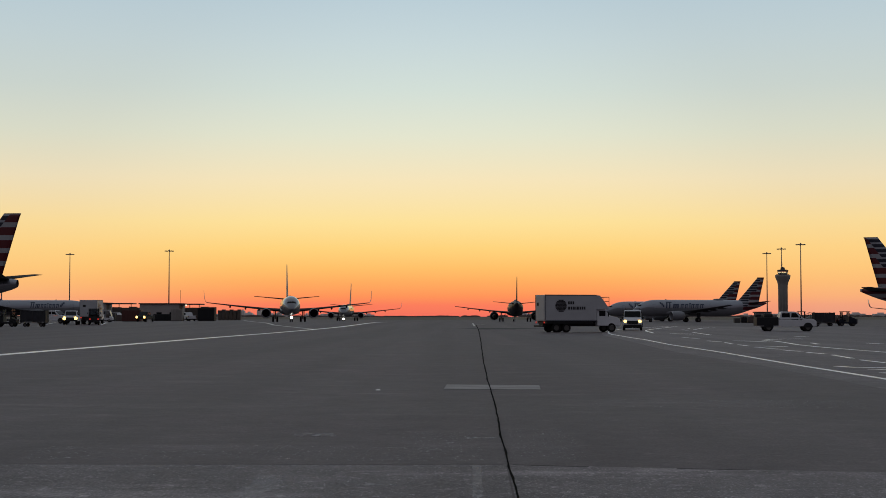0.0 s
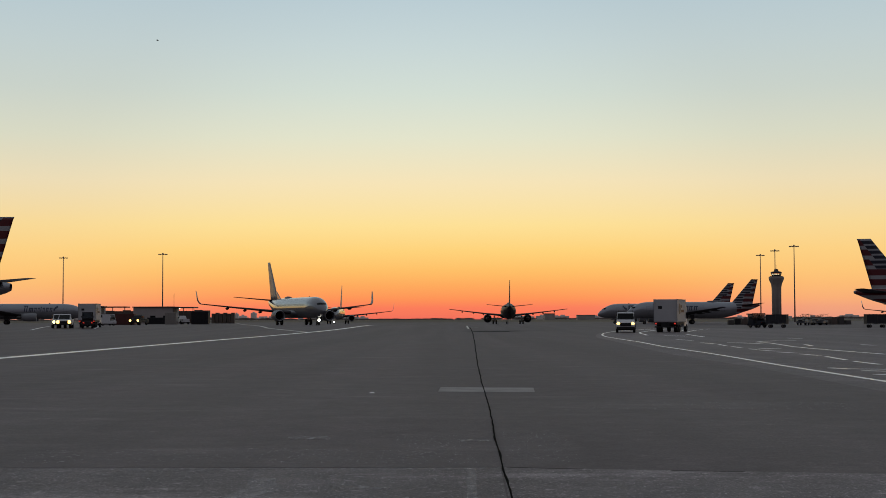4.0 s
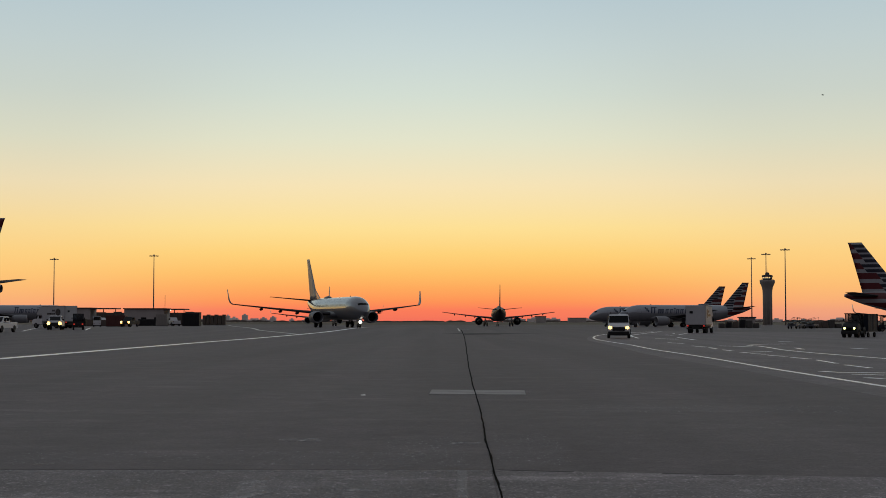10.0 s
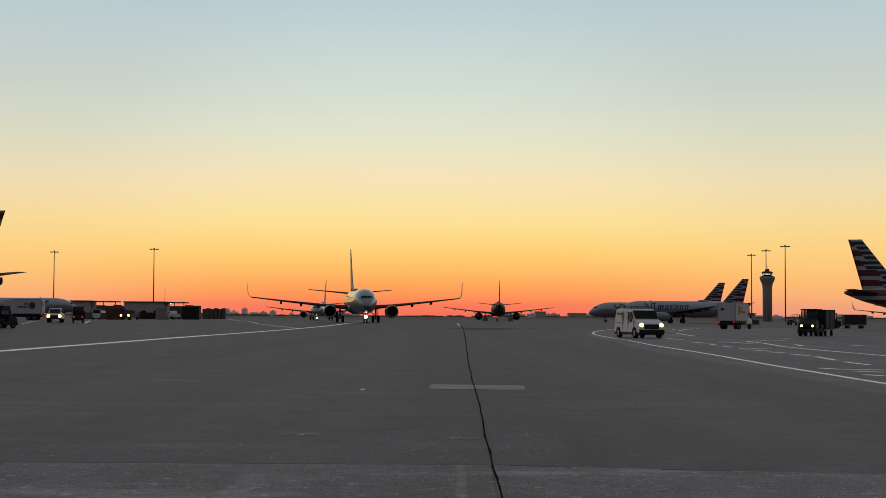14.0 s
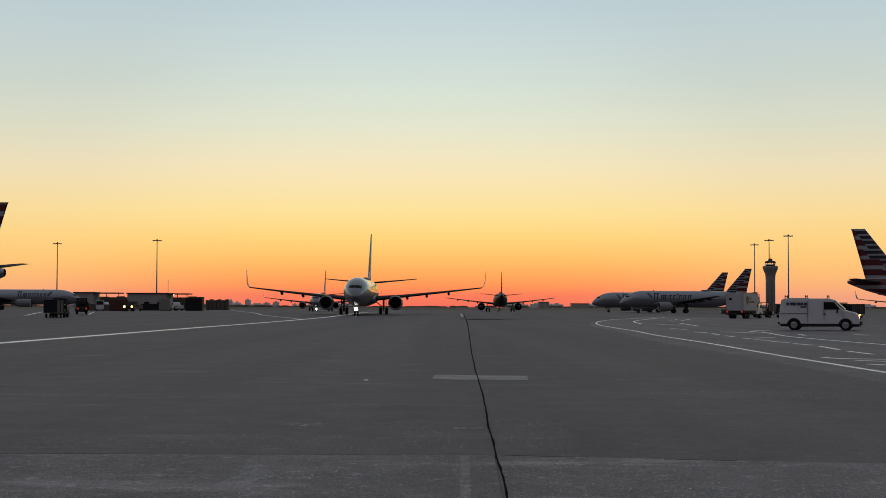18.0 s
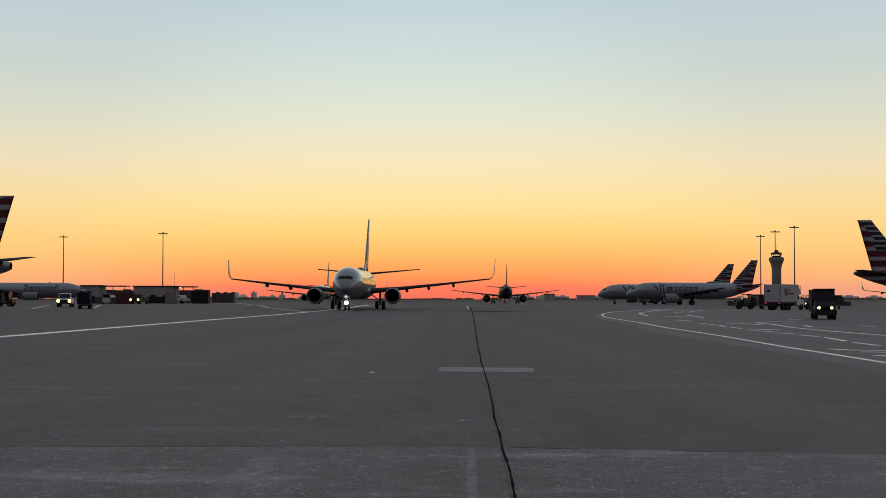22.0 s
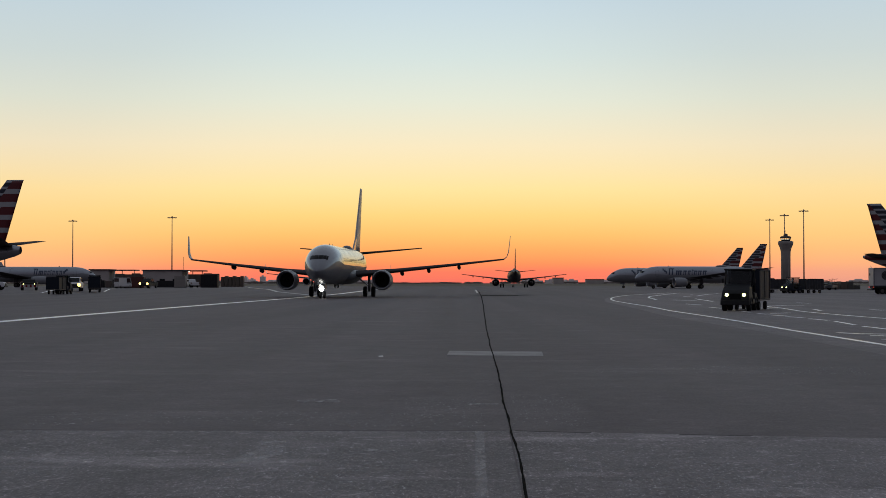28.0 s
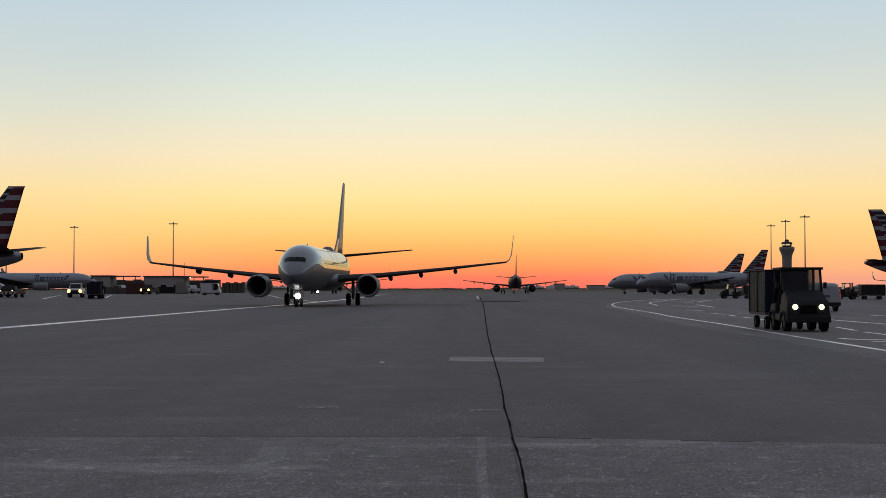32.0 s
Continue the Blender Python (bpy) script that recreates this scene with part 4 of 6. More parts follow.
def catering_truck(m, label):
    root = thing("catering_truck", m, label, "truck", "catering trucks")
    body = part("box_body", block(-1.22, 1.22, -3.75, 1.35, 1.05, 3.45, 0.05), BOXWHITE, root)
    bm = bmesh.new()
    profile([(1.36, 2.1), (1.36, 3.44), (1.75, 3.40), (2.6, 2.3), (2.6, 2.1)], 1.15, 0.04, bm=bm)
    part("box_nose", bm, BOXWHITE, root, "sloping white box front over the cab")
    part("chassis", block(-0.5, 0.5, -3.7, 3.6, 0.55, 0.95, 0.03), BLACK, root)
    part("side_skirt", block(-1.15, 1.15, -3.6, 1.0, 0.8, 1.06, 0.02), BLACK, root)
    cab = bmesh.new()
    profile([(1.5, 0.75), (1.5, 2.05), (1.75, 2.15), (2.35, 2.1), (2.75, 1.55), (3.65, 1.35), (3.85, 1.1), (3.85, 0.6), (1.5, 0.6)], 1.02, 0.06, 0.9, bm=cab)
    c = part("cab", cab, WHITE, root)
    bm = bmesh.new()
    profile([(2.37, 2.03), (2.73, 1.6), (2.78, 1.6), (2.42, 2.05)], 0.8, 0, bm=bm)
    part("windscreen", bm, GLASS, c)
    for s in (-1, 1):
        part("side_window", block(s * 0.95 - 0.02, s * 0.95 + 0.02, 1.72, 2.35, 1.5, 1.98, 0.01), GLASS, c)
        part("mirror", block(s * 1.22 - 0.08, s * 1.22 + 0.08, 2.5, 2.56, 1.45, 1.85, 0.02), BLACK, c)
        # round emblem of bars and two bars of writing on the box side
        bm = bmesh.new()
        for i in range(9):
            zz = 2.45 - 0.5 + i * 0.125
            hw = math.sqrt(max(0, 0.56 ** 2 - (zz - 2.45) ** 2))
            block(s * 1.226 - 0.006, s * 1.226 + 0.006, -2.2 - hw, -2.2 + hw, zz - 0.054, zz + 0.054, bm=bm)
        part("emblem", bm, LOGOBLACK, body, "round black emblem of horizontal bars")
        for row, widths in ((2.58, (0.2, 0.2, 0.2)), (2.1, (0.24, 0.2, 0.22, 0.12, 0.26, 0.2, 0.2, 0.18))):
            y0 = -1.5
            for wd in widths:
                part("lettering_bar", block(s * 1.226 - 0.006, s * 1.226 + 0.006, y0, y0 + wd * 0.8, row, row + 0.27), LOGOBLACK, body)
                y0 += wd + 0.02
        # dark frame rails round the box side
        part("frame_rail", block(s * 1.225 - 0.015, s * 1.225 + 0.015, -3.76, 1.36, 3.38, 3.47, 0.01), BELLY, body)
        part("frame_rail", block(s * 1.225 - 0.015, s * 1.225 + 0.015, -3.76, 1.36, 1.04, 1.14, 0.01), BELLY, body)
        part("corner_post", block(s * 1.225 - 0.015, s * 1.225 + 0.015, -3.78, -3.68, 1.04, 3.47, 0.01), BELLY, body)
        part("tail_light", block(s * 1.0 - 0.1, s * 1.0 + 0.1, -3.80, -3.74, 0.85, 0.98, 0.01), TAILLAMP, root)
        for y in (-2.6, -1.6):
            wheel(root, s * 0.92, y, 0.42, 0.4)
        wheel(root, s * 0.9, 2.95, 0.42, 0.3)
    part("rear_door", block(-1.0, 1.0, -3.79, -3.74, 1.15, 3.3, 0.01), BOXWHITE, body)
    part("door_vent", block(-0.75, -0.35, -3.82, -3.78, 2.45, 2.75, 0.01), BLACK, body)
    part("rear_bumper", block(-1.1, 1.1, -4.0, -3.7, 0.5, 0.65, 0.02), BLACK, root)
    rail = bmesh.new()
    for x in (-1.0, 1.0):
        for y in (1.5, 2.1, 2.7):
            tube((x, y, 2.4), (x, y, 3.25), 0.025, 6, rail)
        tube((x, 1.5, 3.25), (x, 2.7, 3.25), 0.025, 6, rail)
        tube((x, 1.5, 2.85), (x, 2.7, 2.85), 0.025, 6, rail)
    tube((-1, 2.7, 3.25), (1, 2.7, 3.25), 0.025, 6, rail)
    part("platform_rail", rail, STEEL, root)
    part("platform", block(-1.05, 1.05, 1.4, 2.75, 2.32, 2.4, 0.01), STEEL, root)
    return root


def panel_van(m, label, rack=False, lamp=None, lit=True):
    """A delivery van with glazed cab."""
    root = thing("panel_van", m, label, "van", "vans")
    L, H, hw = 2.55, 2.1, 0.98
    bm = bmesh.new()
    pts = [(-L, 0.42), (-L - 0.03, 1.2), (-L + 0.1, H - 0.1), (-L + 0.3, H), (0.55, H), (0.85, H - 0.07), (1.58, 1.34), (2.25, 1.16), (L - 0.08, 1.0), (L, 0.74), (L, 0.42)]
    profile(pts, hw, 0.07, 0.86, bm=bm)
    body = part("body", bm, WHITE, root)
    bm = bmesh.new()
    profile([(0.90, H - 0.14), (1.53, 1.41), (1.59, 1.41), (0.96, H - 0.12)], 0.85, 0, 0.95, bm=bm)
    part("windscreen", bm, COCKPIT, body)
    part("lower_trim", block(-hw + 0.04, hw - 0.04, -L + 0.05, L - 0.05, 0.26, 0.44, 0.03), BLACK, root)
    part("rear_bumper", block(-hw * 0.95, hw * 0.95, -L - 0.1, -L + 0.1, 0.38, 0.56, 0.04), BLACK, root)
    part("front_bumper", block(-hw * 0.95, hw * 0.95, L - 0.1, L + 0.1, 0.35, 0.62, 0.04), BLACK, root)
    part("grille", block(-0.55, 0.55, L - 0.08, L + 0.02, 0.66, 1.0, 0.02), BLACK, root)
    zc, z1 = 1.38, 1.86
    for s in (-1, 1):
        x = s * hw * 0.925
        y0 = (0.28, 1.3)
        bm = bmesh.new()
        profile([(y0[0], zc), (y0[0], z1), (y0[1] - 0.35, z1), (y0[1], zc)], 0.035, 0.01, bm=bm)
        bmesh.ops.translate(bm, verts=bm.verts, vec=(x, 0, 0))
        part("side_window", bm, GLASS, body)
        part("mirror", block(s * (hw + 0.08) - 0.08, s * (hw + 0.08) + 0.08, 1.1, 1.2, 1.15, 1.4, 0.03), BLACK, body)
        part("door_handle", block(s * hw * 0.96 - 0.03, s * hw * 0.96 + 0.03, 0.25, 0.4, 1.05, 1.12, 0.01), BLACK, body)
        part("tail_light", block(s * hw * 0.86 - 0.06, s * hw * 0.86 + 0.06, -L - 0.02, -L + 0.08, 1.05, 1.32, 0.02), REDP, root)
        for y in (-1.62, 1.66):
            wheel(root, s * (hw - 0.1), y, 0.37, 0.24, mat_rim=RIM)
            r = 0.45
            bm = loft([[(s * (hw + 0.004) + o, y + q * math.cos(a), 0.36 + q * math.sin(a)) for a, q in [(math.pi * i / 10, r) for i in range(11)] + [(math.pi * i / 10, r - 0.07) for i in range(10, -1, -1)]] for o in (-0.06, 0.006)], smooth=False)
            part("wheel_arch", bm, BLACK, body)
        for y in (0.3, -0.75, 1.5):
            part("door_seam", block(s * hw * 0.955 - 0.035, s * hw * 0.955 + 0.035, y - 0.007, y + 0.007, 0.5, 1.26 if y > 1 else 1.9), STEEL, body)
        part("sliding_rail", block(s * hw * 0.95 - 0.03, s * hw * 0.95 + 0.03, -2.5, -0.75, 1.11, 1.125), STEEL, body)
        for n, wd in enumerate((0.16, 0.22, 0.16, 0.2, 0.16, 0.18)):
            part("lettering_bar", block(s * hw * 0.925 - 0.012, s * hw * 0.925 + 0.012, -2.1 + n * 0.225, -2.1 + n * 0.225 + wd, 1.66, 1.83), LETTER, body)
        part("lettering_bar", block(s * hw * 0.93 - 0.012, s * hw * 0.93 + 0.012, -1.2, -0.82, 1.5, 1.59), LETTER, body)
    if rack:
        bm = bmesh.new()
        for y in (-2.2, -0.9, 0.5):
            for s in (-1, 1):
                tube((s * 0.75, y, H - 0.02), (s * 0.75, y, H + 0.22), 0.03, 6, bm)
            tube((-0.75, y, H + 0.14), (0.75, y, H + 0.14), 0.03, 6, bm)
        part("roof_rack", bm, STEEL, root)
    if lit:
        headlights(root, L - 0.045, 0.93, hw * 0.76, 0.165, lamp or LAMP)
    return root


def compact_van(m, label):
    """A small rounded delivery van with windows in its front half."""
    root = thing("panel_van", m, label, "van", "vans")
    st = [(-2.20, 0.45, 1.06, 1.60, 0.83, 0.64), (-2.13, 0.37, 1.08, 1.76, 0.89, 0.69), (-1.9, 0.34, 1.08, 1.84, 0.91, 0.73), (-0.6, 0.33, 1.08, 1.87, 0.915, 0.75), (0.35, 0.33, 1.07, 1.84, 0.915, 0.74),
          (0.75, 0.33, 1.06, 1.74, 0.915, 0.71), (1.30, 0.33, 1.05, 1.31, 0.91, 0.70), (1.45, 0.33, 1.02, 1.18, 0.90, 0.70), (1.95, 0.34, 0.92, 1.06, 0.86, 0.68), (2.13, 0.36, 0.80, 0.92, 0.78, 0.62), (2.22, 0.42, 0.68, 0.74, 0.66, 0.5)]

    def at(y):
        for p, q in zip(st, st[1:]):
            if p[0] <= y <= q[0]:
                f = (y - p[0]) / (q[0] - p[0])
                return [u + (w - u) * f for u, w in zip(p, q)]
        return st[-1]

    def skin(y, z, off):
        _, _, zb, zt, w, wt = at(y)
        f = max(0, min(1, (z - zb) / max(zt - 0.1 - zb, 0.01)))
        return w + (wt - w) * f + off

    rings = []
    for y, z0, zb, zt, w, wt in st:
        half = [(w * 0.9, z0), (w * 0.985, z0 + 0.1), (w, (z0 + zb) / 2), (w, zb), ((w + wt) / 2 + 0.012, (zb + zt - 0.1) / 2), (wt, zt - 0.1), (wt - 0.08, zt - 0.02), (wt * 0.5, zt + 0.015)]
        rings.append([(x, y, z) for x, z in half] + [(-x, y, z) for x, z in half[::-1]])
    body = part("body", loft(rings), VANSILVER, root)

    def pane(name, pts, side, mat, parent):
        rows = [[(side * skin(y, z, o), y, z) for y, z in pts] for o in (-0.03, 0.032)]
        return part(name, loft(rows, smooth=False), mat, parent)

    bm = profile([(0.79, 1.705), (1.30, 1.315), (1.33, 1.33), (0.82, 1.72)], 0.66, 0)
    part("windscreen", bm, GLASS, body)
    for s in (-1, 1):
        pane("side_window", [(0.02, 1.12), (0.04, 1.66), (0.36, 1.66), (0.66, 1.56), (1.08, 1.15)], s, GLASS, body)
        pane("side_window", [(-1.0, 1.14), (-0.96, 1.66), (-0.08, 1.67), (-0.08, 1.12)], s, GLASS, body)
        pane("door_seam", [(-0.04, 0.42), (-0.04, 1.72), (-0.02, 1.72), (-0.02, 0.42)], s, BLACK, body)
        pane("door_seam", [(-1.06, 0.42), (-1.06, 1.72), (-1.04, 1.72), (-1.04, 0.42)], s, BLACK, body)
        pane("side_trim", [(-0.95, 0.5), (-0.95, 0.62), (0.92, 0.62), (0.92, 0.5)], s, BLACK, body)
        pane("sliding_rail", [(-2.0, 0.985), (-2.0, 1.0), (-1.05, 1.0), (-1.05, 0.985)], s, BLACK, body)
        pane("lettering_bar", [(0.2, 0.84), (0.2, 0.92), (0.75, 0.92), (0.75, 0.84)], s, LETTER, body)
        part("mirror", block(s * 1.0 - 0.09, s * 1.0 + 0.09, 0.86, 0.97, 1.08, 1.26, 0.04), BLACK, body)
        part("door_handle", block(s * 0.92 - 0.02, s * 0.92 + 0.02, 0.1, 0.26, 0.97, 1.01, 0.01), BLACK, body)
        part("tail_light", block(s * 0.79 - 0.05, s * 0.79 + 0.05, -2.2, -2.1, 0.92, 1.34, 0.02), TAILDIM, root)
        part("headlight", block(s * 0.66 - 0.1, s * 0.66 + 0.1, 2.0, 2.14, 0.8, 0.95, 0.03), GLASS, root)
        for y in (-1.36, 1.36):
            wheel(root, s * 0.79, y, 0.33, 0.22, mat_rim=RIM)
            arc = [(math.pi * (i - 0.6) / 10, 0.37) for i in range(12)]
            arc += [(a, 0.30) for a, _ in arc[::-1]]
            bm = loft([[(s * 0.86 + o, y + q * math.cos(a), 0.34 + q * math.sin(a)) for a, q in arc] for o in (-0.1, 0.062)], smooth=False)
            part("wheel_arch", bm, BLACK, body)
    part("rear_bumper", block(-0.84, 0.84, -2.28, -2.08, 0.38, 0.60, 0.05), BLACK, root)
    part("front_bumper", block(-0.7, 0.7, 2.06, 2.26, 0.36, 0.56, 0.05), BLACK, root)
    part("grille", block(-0.45, 0.45, 2.1, 2.225, 0.58, 0.72, 0.02), BLACK, root)
    part("door_seam", block(-0.008, 0.008, -2.21, -2.1, 0.6, 1.6), BLACK, body)
    part("rear_handle", block(-0.3, 0.12, -2.225, -2.15, 0.98, 1.05, 0.01), BLACK, body)
    part("number_plate", block(-0.45, -0.1, -2.215, -2.15, 0.76, 0.87, 0.005), BOXWHITE, body)
    return root


def pickup(m, label, bed=None, lit=True, colour=None, lamp=None):
    root = thing("pickup_truck", m, label, "pickup", "pickup trucks")
    paint = colour or WHITE
    bm = bmesh.new()
    profile([(-2.9, 0.5), (-2.9, 1.25), (-0.75, 1.25), (-0.75, 1.1), (1.5, 1.12), (1.55, 1.27), (2.65, 1.19), (2.9, 1.0), (2.9, 0.5)], 0.98, 0.06, 0.95, bm=bm)
    body = part("body", bm, paint, root)
    bm = bmesh.new()
    profile([(-0.72, 1.15), (-0.55, 1.88), (-0.3, 1.96), (0.75, 1.96), (1.0, 1.89), (1.72, 1.22)], 0.9, 0.05, 0.82, bm=bm)
    cab = part("cab", bm, paint, root)
    bm = bmesh.new()
    profile([(1.07, 1.84), (1.63, 1.32), (1.69, 1.32), (1.13, 1.86)], 0.7, 0, bm=bm)
    part("windscreen", bm, GLASS, cab)
    for s in (-1, 1):
        for y0, y1 in ((-0.5, 0.32), (0.42, 1.28)):
            bm = bmesh.new()
            profile([(y0, 1.35), (y0 + 0.06, 1.8), (y1 - (0.38 if y1 > 0.5 else 0.03), 1.8), (y1, 1.35)], 0.04, 0.008, bm=bm)
            bmesh.ops.translate(bm, verts=bm.verts, vec=(s * 0.815, 0, 0))
            part("side_window", bm, GLASS, cab)
        part("mirror", block(s * 1.08 - 0.1, s * 1.08 + 0.1, 1.25, 1.35, 1.3, 1.5, 0.03), BLACK, cab)
        for y in (-1.78, 2.05):
            wheel(root, s * 0.84, y, 0.41, 0.28)
            bm = loft([[(s * 0.97 + o, y + 0.47 * math.cos(a), 0.4 + 0.47 * math.sin(a)) for a in [math.pi * i / 10 for i in range(11)]] for o in (-0.02, 0.02)], closed=True)
            part("wheel_arch", bm, BLACK, body)
        part("tail_light", block(s * 0.88 - 0.06, s * 0.88 + 0.06, -2.94, -2.88, 0.85, 1.15, 0.02), REDP, root)
    part("front_bumper", block(-0.95, 0.95, 2.8, 3.02, 0.48, 0.68, 0.04), BLACK, root)
    part("grille", block(-0.62, 0.62, 2.86, 2.93, 0.66, 1.02, 0.02), BLACK, root)
    part("hood_seam", block(-0.86, 0.86, 2.64, 2.66, 1.15, 1.2), BLACK, body)
    if bed:
        part("service_bed", block(-1.0, 1.0, -2.96, -0.82, 0.56, 1.4, 0.05), bed, root, "black equipment body on the bed")
        part("tank", lathe_y(0, 1.5, [(-2.1, 0.2), (-2.0, 0.3), (-1.35, 0.3), (-1.25, 0.2)], 16), bed, root)
    if lit:
        headlights(root, 2.905, 0.88, 0.74, 0.2 if lamp else 0.25, lamp or LAMP)
    return root


def baggage_tug(m, label, lit=True, colour=None, cab=True, red=False, lamp=None):
    """A small cabbed baggage tractor."""
    paint = colour or BLACK
    root = thing("baggage_tractor", m, label, "tractor", "baggage tractors")
    bm = bmesh.new()
    profile([(-1.35, 0.42), (-1.35, 0.95), (-0.55, 1.0), (-0.5, 0.62), (0.2, 0.62), (0.3, 1.43), (0.5, 1.43), (0.95, 1.28), (1.26, 1.10), (1.38, 0.95), (1.42, 0.6), (1.42, 0.36), (0.2, 0.36)], 0.78, 0.06, 0.86, bm=bm)
    part("body", bm, paint, root)
    part("seat", block(-0.6, 0.6, -0.6, -0.15, 0.75, 0.95, 0.05), BLACK, root)
    part("seat_back", block(-0.6, 0.6, -0.72, -0.58, 0.9, 1.4, 0.05), BLACK, root)
    if cab:
        for x in (-0.7, 0.7):
            for p, q in (((x, 0.42, 1.3), (x * 0.97, 0.25, 2.17)), ((x, -0.75, 0.95), (x * 0.97, -0.7, 2.17))):
                part("cab_post", tube(p, q, 0.045, 6), paint, root)
        part("cab_roof", block(-0.76, 0.76, -0.85, 0.44, 2.16, 2.25, 0.03), paint, root)
        bm = bmesh.new()
        profile([(0.41, 1.42), (0.27, 2.15), (0.29, 2.15), (0.43, 1.42)], 0.66, 0, bm=bm)
        part("windscreen", bm, TINT, root)
        part("rear_glazing", block(-0.7, 0.7, -0.8, -0.77, 1.2, 2.15, 0.005), TINT, root)
        part("rear_panel", block(-0.7, 0.7, -0.82, -0.76, 0.9, 1.2, 0.01), paint, root)
        bm = bmesh.new()
        rnd = loft([[(0.18 * math.cos(a) + 0.35, 0.18 * 0.5 * math.sin(a) + 0.15, 1.45 + 0.18 * 0.85 * math.sin(a)) for a in [2 * math.pi * i / 14 for i in range(14)]], [(0.15 * math.cos(a) + 0.35, 0.15 * 0.5 * math.sin(a) + 0.15, 1.44 + 0.15 * 0.85 * math.sin(a)) for a in [2 * math.pi * i / 14 for i in range(14)]]], caps=False)
        part("steering_wheel", rnd, BLACK, root)
        bm.free()
    part("front_bumper", block(-0.76, 0.76, 1.36, 1.5, 0.32, 0.56, 0.04), BLACK, root)
    part("grille", block(-0.3, 0.3, 1.3, 1.425, 0.62, 0.92, 0.02), DARK, root)
    part("tow_hitch", tube((0, -1.35, 0.45), (0, -1.75, 0.42), 0.05), STEEL, root)
    for s in (-1, 1):
        for y in (-0.85, 0.9):
            wheel(root, s * 0.64, y, 0.33, 0.24)
            bm = loft([[(s * 0.66 + o, y + r * math.cos(a), 0.33 + r * math.sin(a)) for a, r in [(math.pi * i / 8, 0.4) for i in range(9)] + [(math.pi * i / 8, 0.36) for i in range(8, -1, -1)]] for o in (-0.15, 0.15)], smooth=False)
            part("fender", bm, paint, root)
        part("mirror", block(s * 0.84 - 0.06, s * 0.84 + 0.06, 0.3, 0.36, 1.5, 1.72, 0.02), BLACK, root)
        part("tail_light", block(s * 0.55 - 0.09, s * 0.55 + 0.09, -1.40, -1.33, 0.72, 0.88, 0.02), TAILLAMP if red else REDP, root)
    if lit:
        headlights(root, 1.395, 0.86, 0.45, 0.095, lamp or LAMPCOOL)
    return root


def baggage_cart(m, label, colour=None, h=2.2, bar=1.85):
    paint = colour or NAVY
    root = thing("baggage_cart", m, label, "cart", "baggage carts")
    part("deck", block(-0.78, 0.78, -1.6, 1.6, 0.52, 0.62, 0.02), STEEL, root)
    part("roof", block(-0.8, 0.8, -1.62, 1.62, h - 0.05, h, 0.02), paint, root)
    part("front_wall", block(-0.78, 0.78, 1.54, 1.6, 0.62, h - 0.05, 0.01), paint, root)
    part("rear_wall", block(-0.78, 0.78, -1.6, -1.54, 0.62, h - 0.05, 0.01), paint, root)
    part("centre_wall", block(-0.78, 0.78, -0.03, 0.03, 0.62, h - 0.05, 0.01), paint, root)
    for s in (-1, 1):
        bm = bmesh.new()
        n = 36
        rows = []
        for zz in (0.64, h - 0.06):
            rows.append([(s * (0.74 + 0.025 * math.sin(i * 1.1)), -1.52 + 3.04 * i / n, zz) for i in range(n + 1)])
        loft(rows, closed=False, caps=False, bm=bm)
        loft([[(x - s * 0.015, y, z) for x, y, z in r] for r in rows], closed=False, caps=False, bm=bm)
        part("curtain", bm, VINYL, root, "grey hanging vinyl side curtain")
        for y in (-1.0, 1.0):
            wheel(root, s * 0.6, y, 0.24, 0.16)
        for y in (-1.57, 0, 1.57):
            part("post", tube((s * 0.78, y, 0.6), (s * 0.78, y, h), 0.025, 6), STEEL, root)
    part("tow_bar", tube((0, 1.6, 0.5), (0, bar, 0.42), 0.04), STEEL, root)
    return root


def shuttle_cart(m, label):
    """A small boxy utility cart with a white box and an open cab under a roof on posts."""
    root = thing("utility_cart", m, label, "cart", "utility carts")
    part("body", block(-0.72, 0.72, -1.7, 1.6, 0.35, 0.8, 0.05), WHITE, root)
    part("roof", block(-0.76, 0.76, -1.72, 1.25, 1.98, 2.08, 0.04), WHITE, root)
    part("nose", profile([(1.2, 0.8), (1.15, 1.1), (1.5, 1.0), (1.68, 0.8), (1.68, 0.4), (1.2, 0.4)], 0.7, 0.04, 0.92), WHITE, root)
    part("windscreen", profile([(1.45, 1.05), (1.2, 1.97), (1.23, 1.97), (1.49, 1.05)], 0.64, 0), TINT, root)
    part("rear_curtain", block(-0.7, 0.7, -1.68, -1.62, 1.25, 1.98, 0.01), TINT, root)
    part("tailgate", block(-0.7, 0.7, -1.7, -1.62, 0.8, 1.25, 0.01), WHITE, root)
    for s in (-1, 1):
        part("side_panel", block(s * 0.7 - 0.015, s * 0.7 + 0.015, -1.62, 0.3, 0.8, 1.98, 0.005), WHITE, root, "white side panel")
        part("front_post", tube((s * 0.68, 1.5, 1.0), (s * 0.68, 1.2, 2.0), 0.045, 6), WHITE, root)
        part("rear_post", tube((s * 0.72, -1.66, 0.75), (s * 0.72, -1.66, 2.0), 0.04, 6), WHITE, root)
        part("tail_light", block(s * 0.55 - 0.07, s * 0.55 + 0.07, -1.74, -1.69, 0.6, 0.72, 0.01), REDP, root)
        for y in (-1.1, 1.1):
            wheel(root, s * 0.62, y, 0.3, 0.2)
    return root


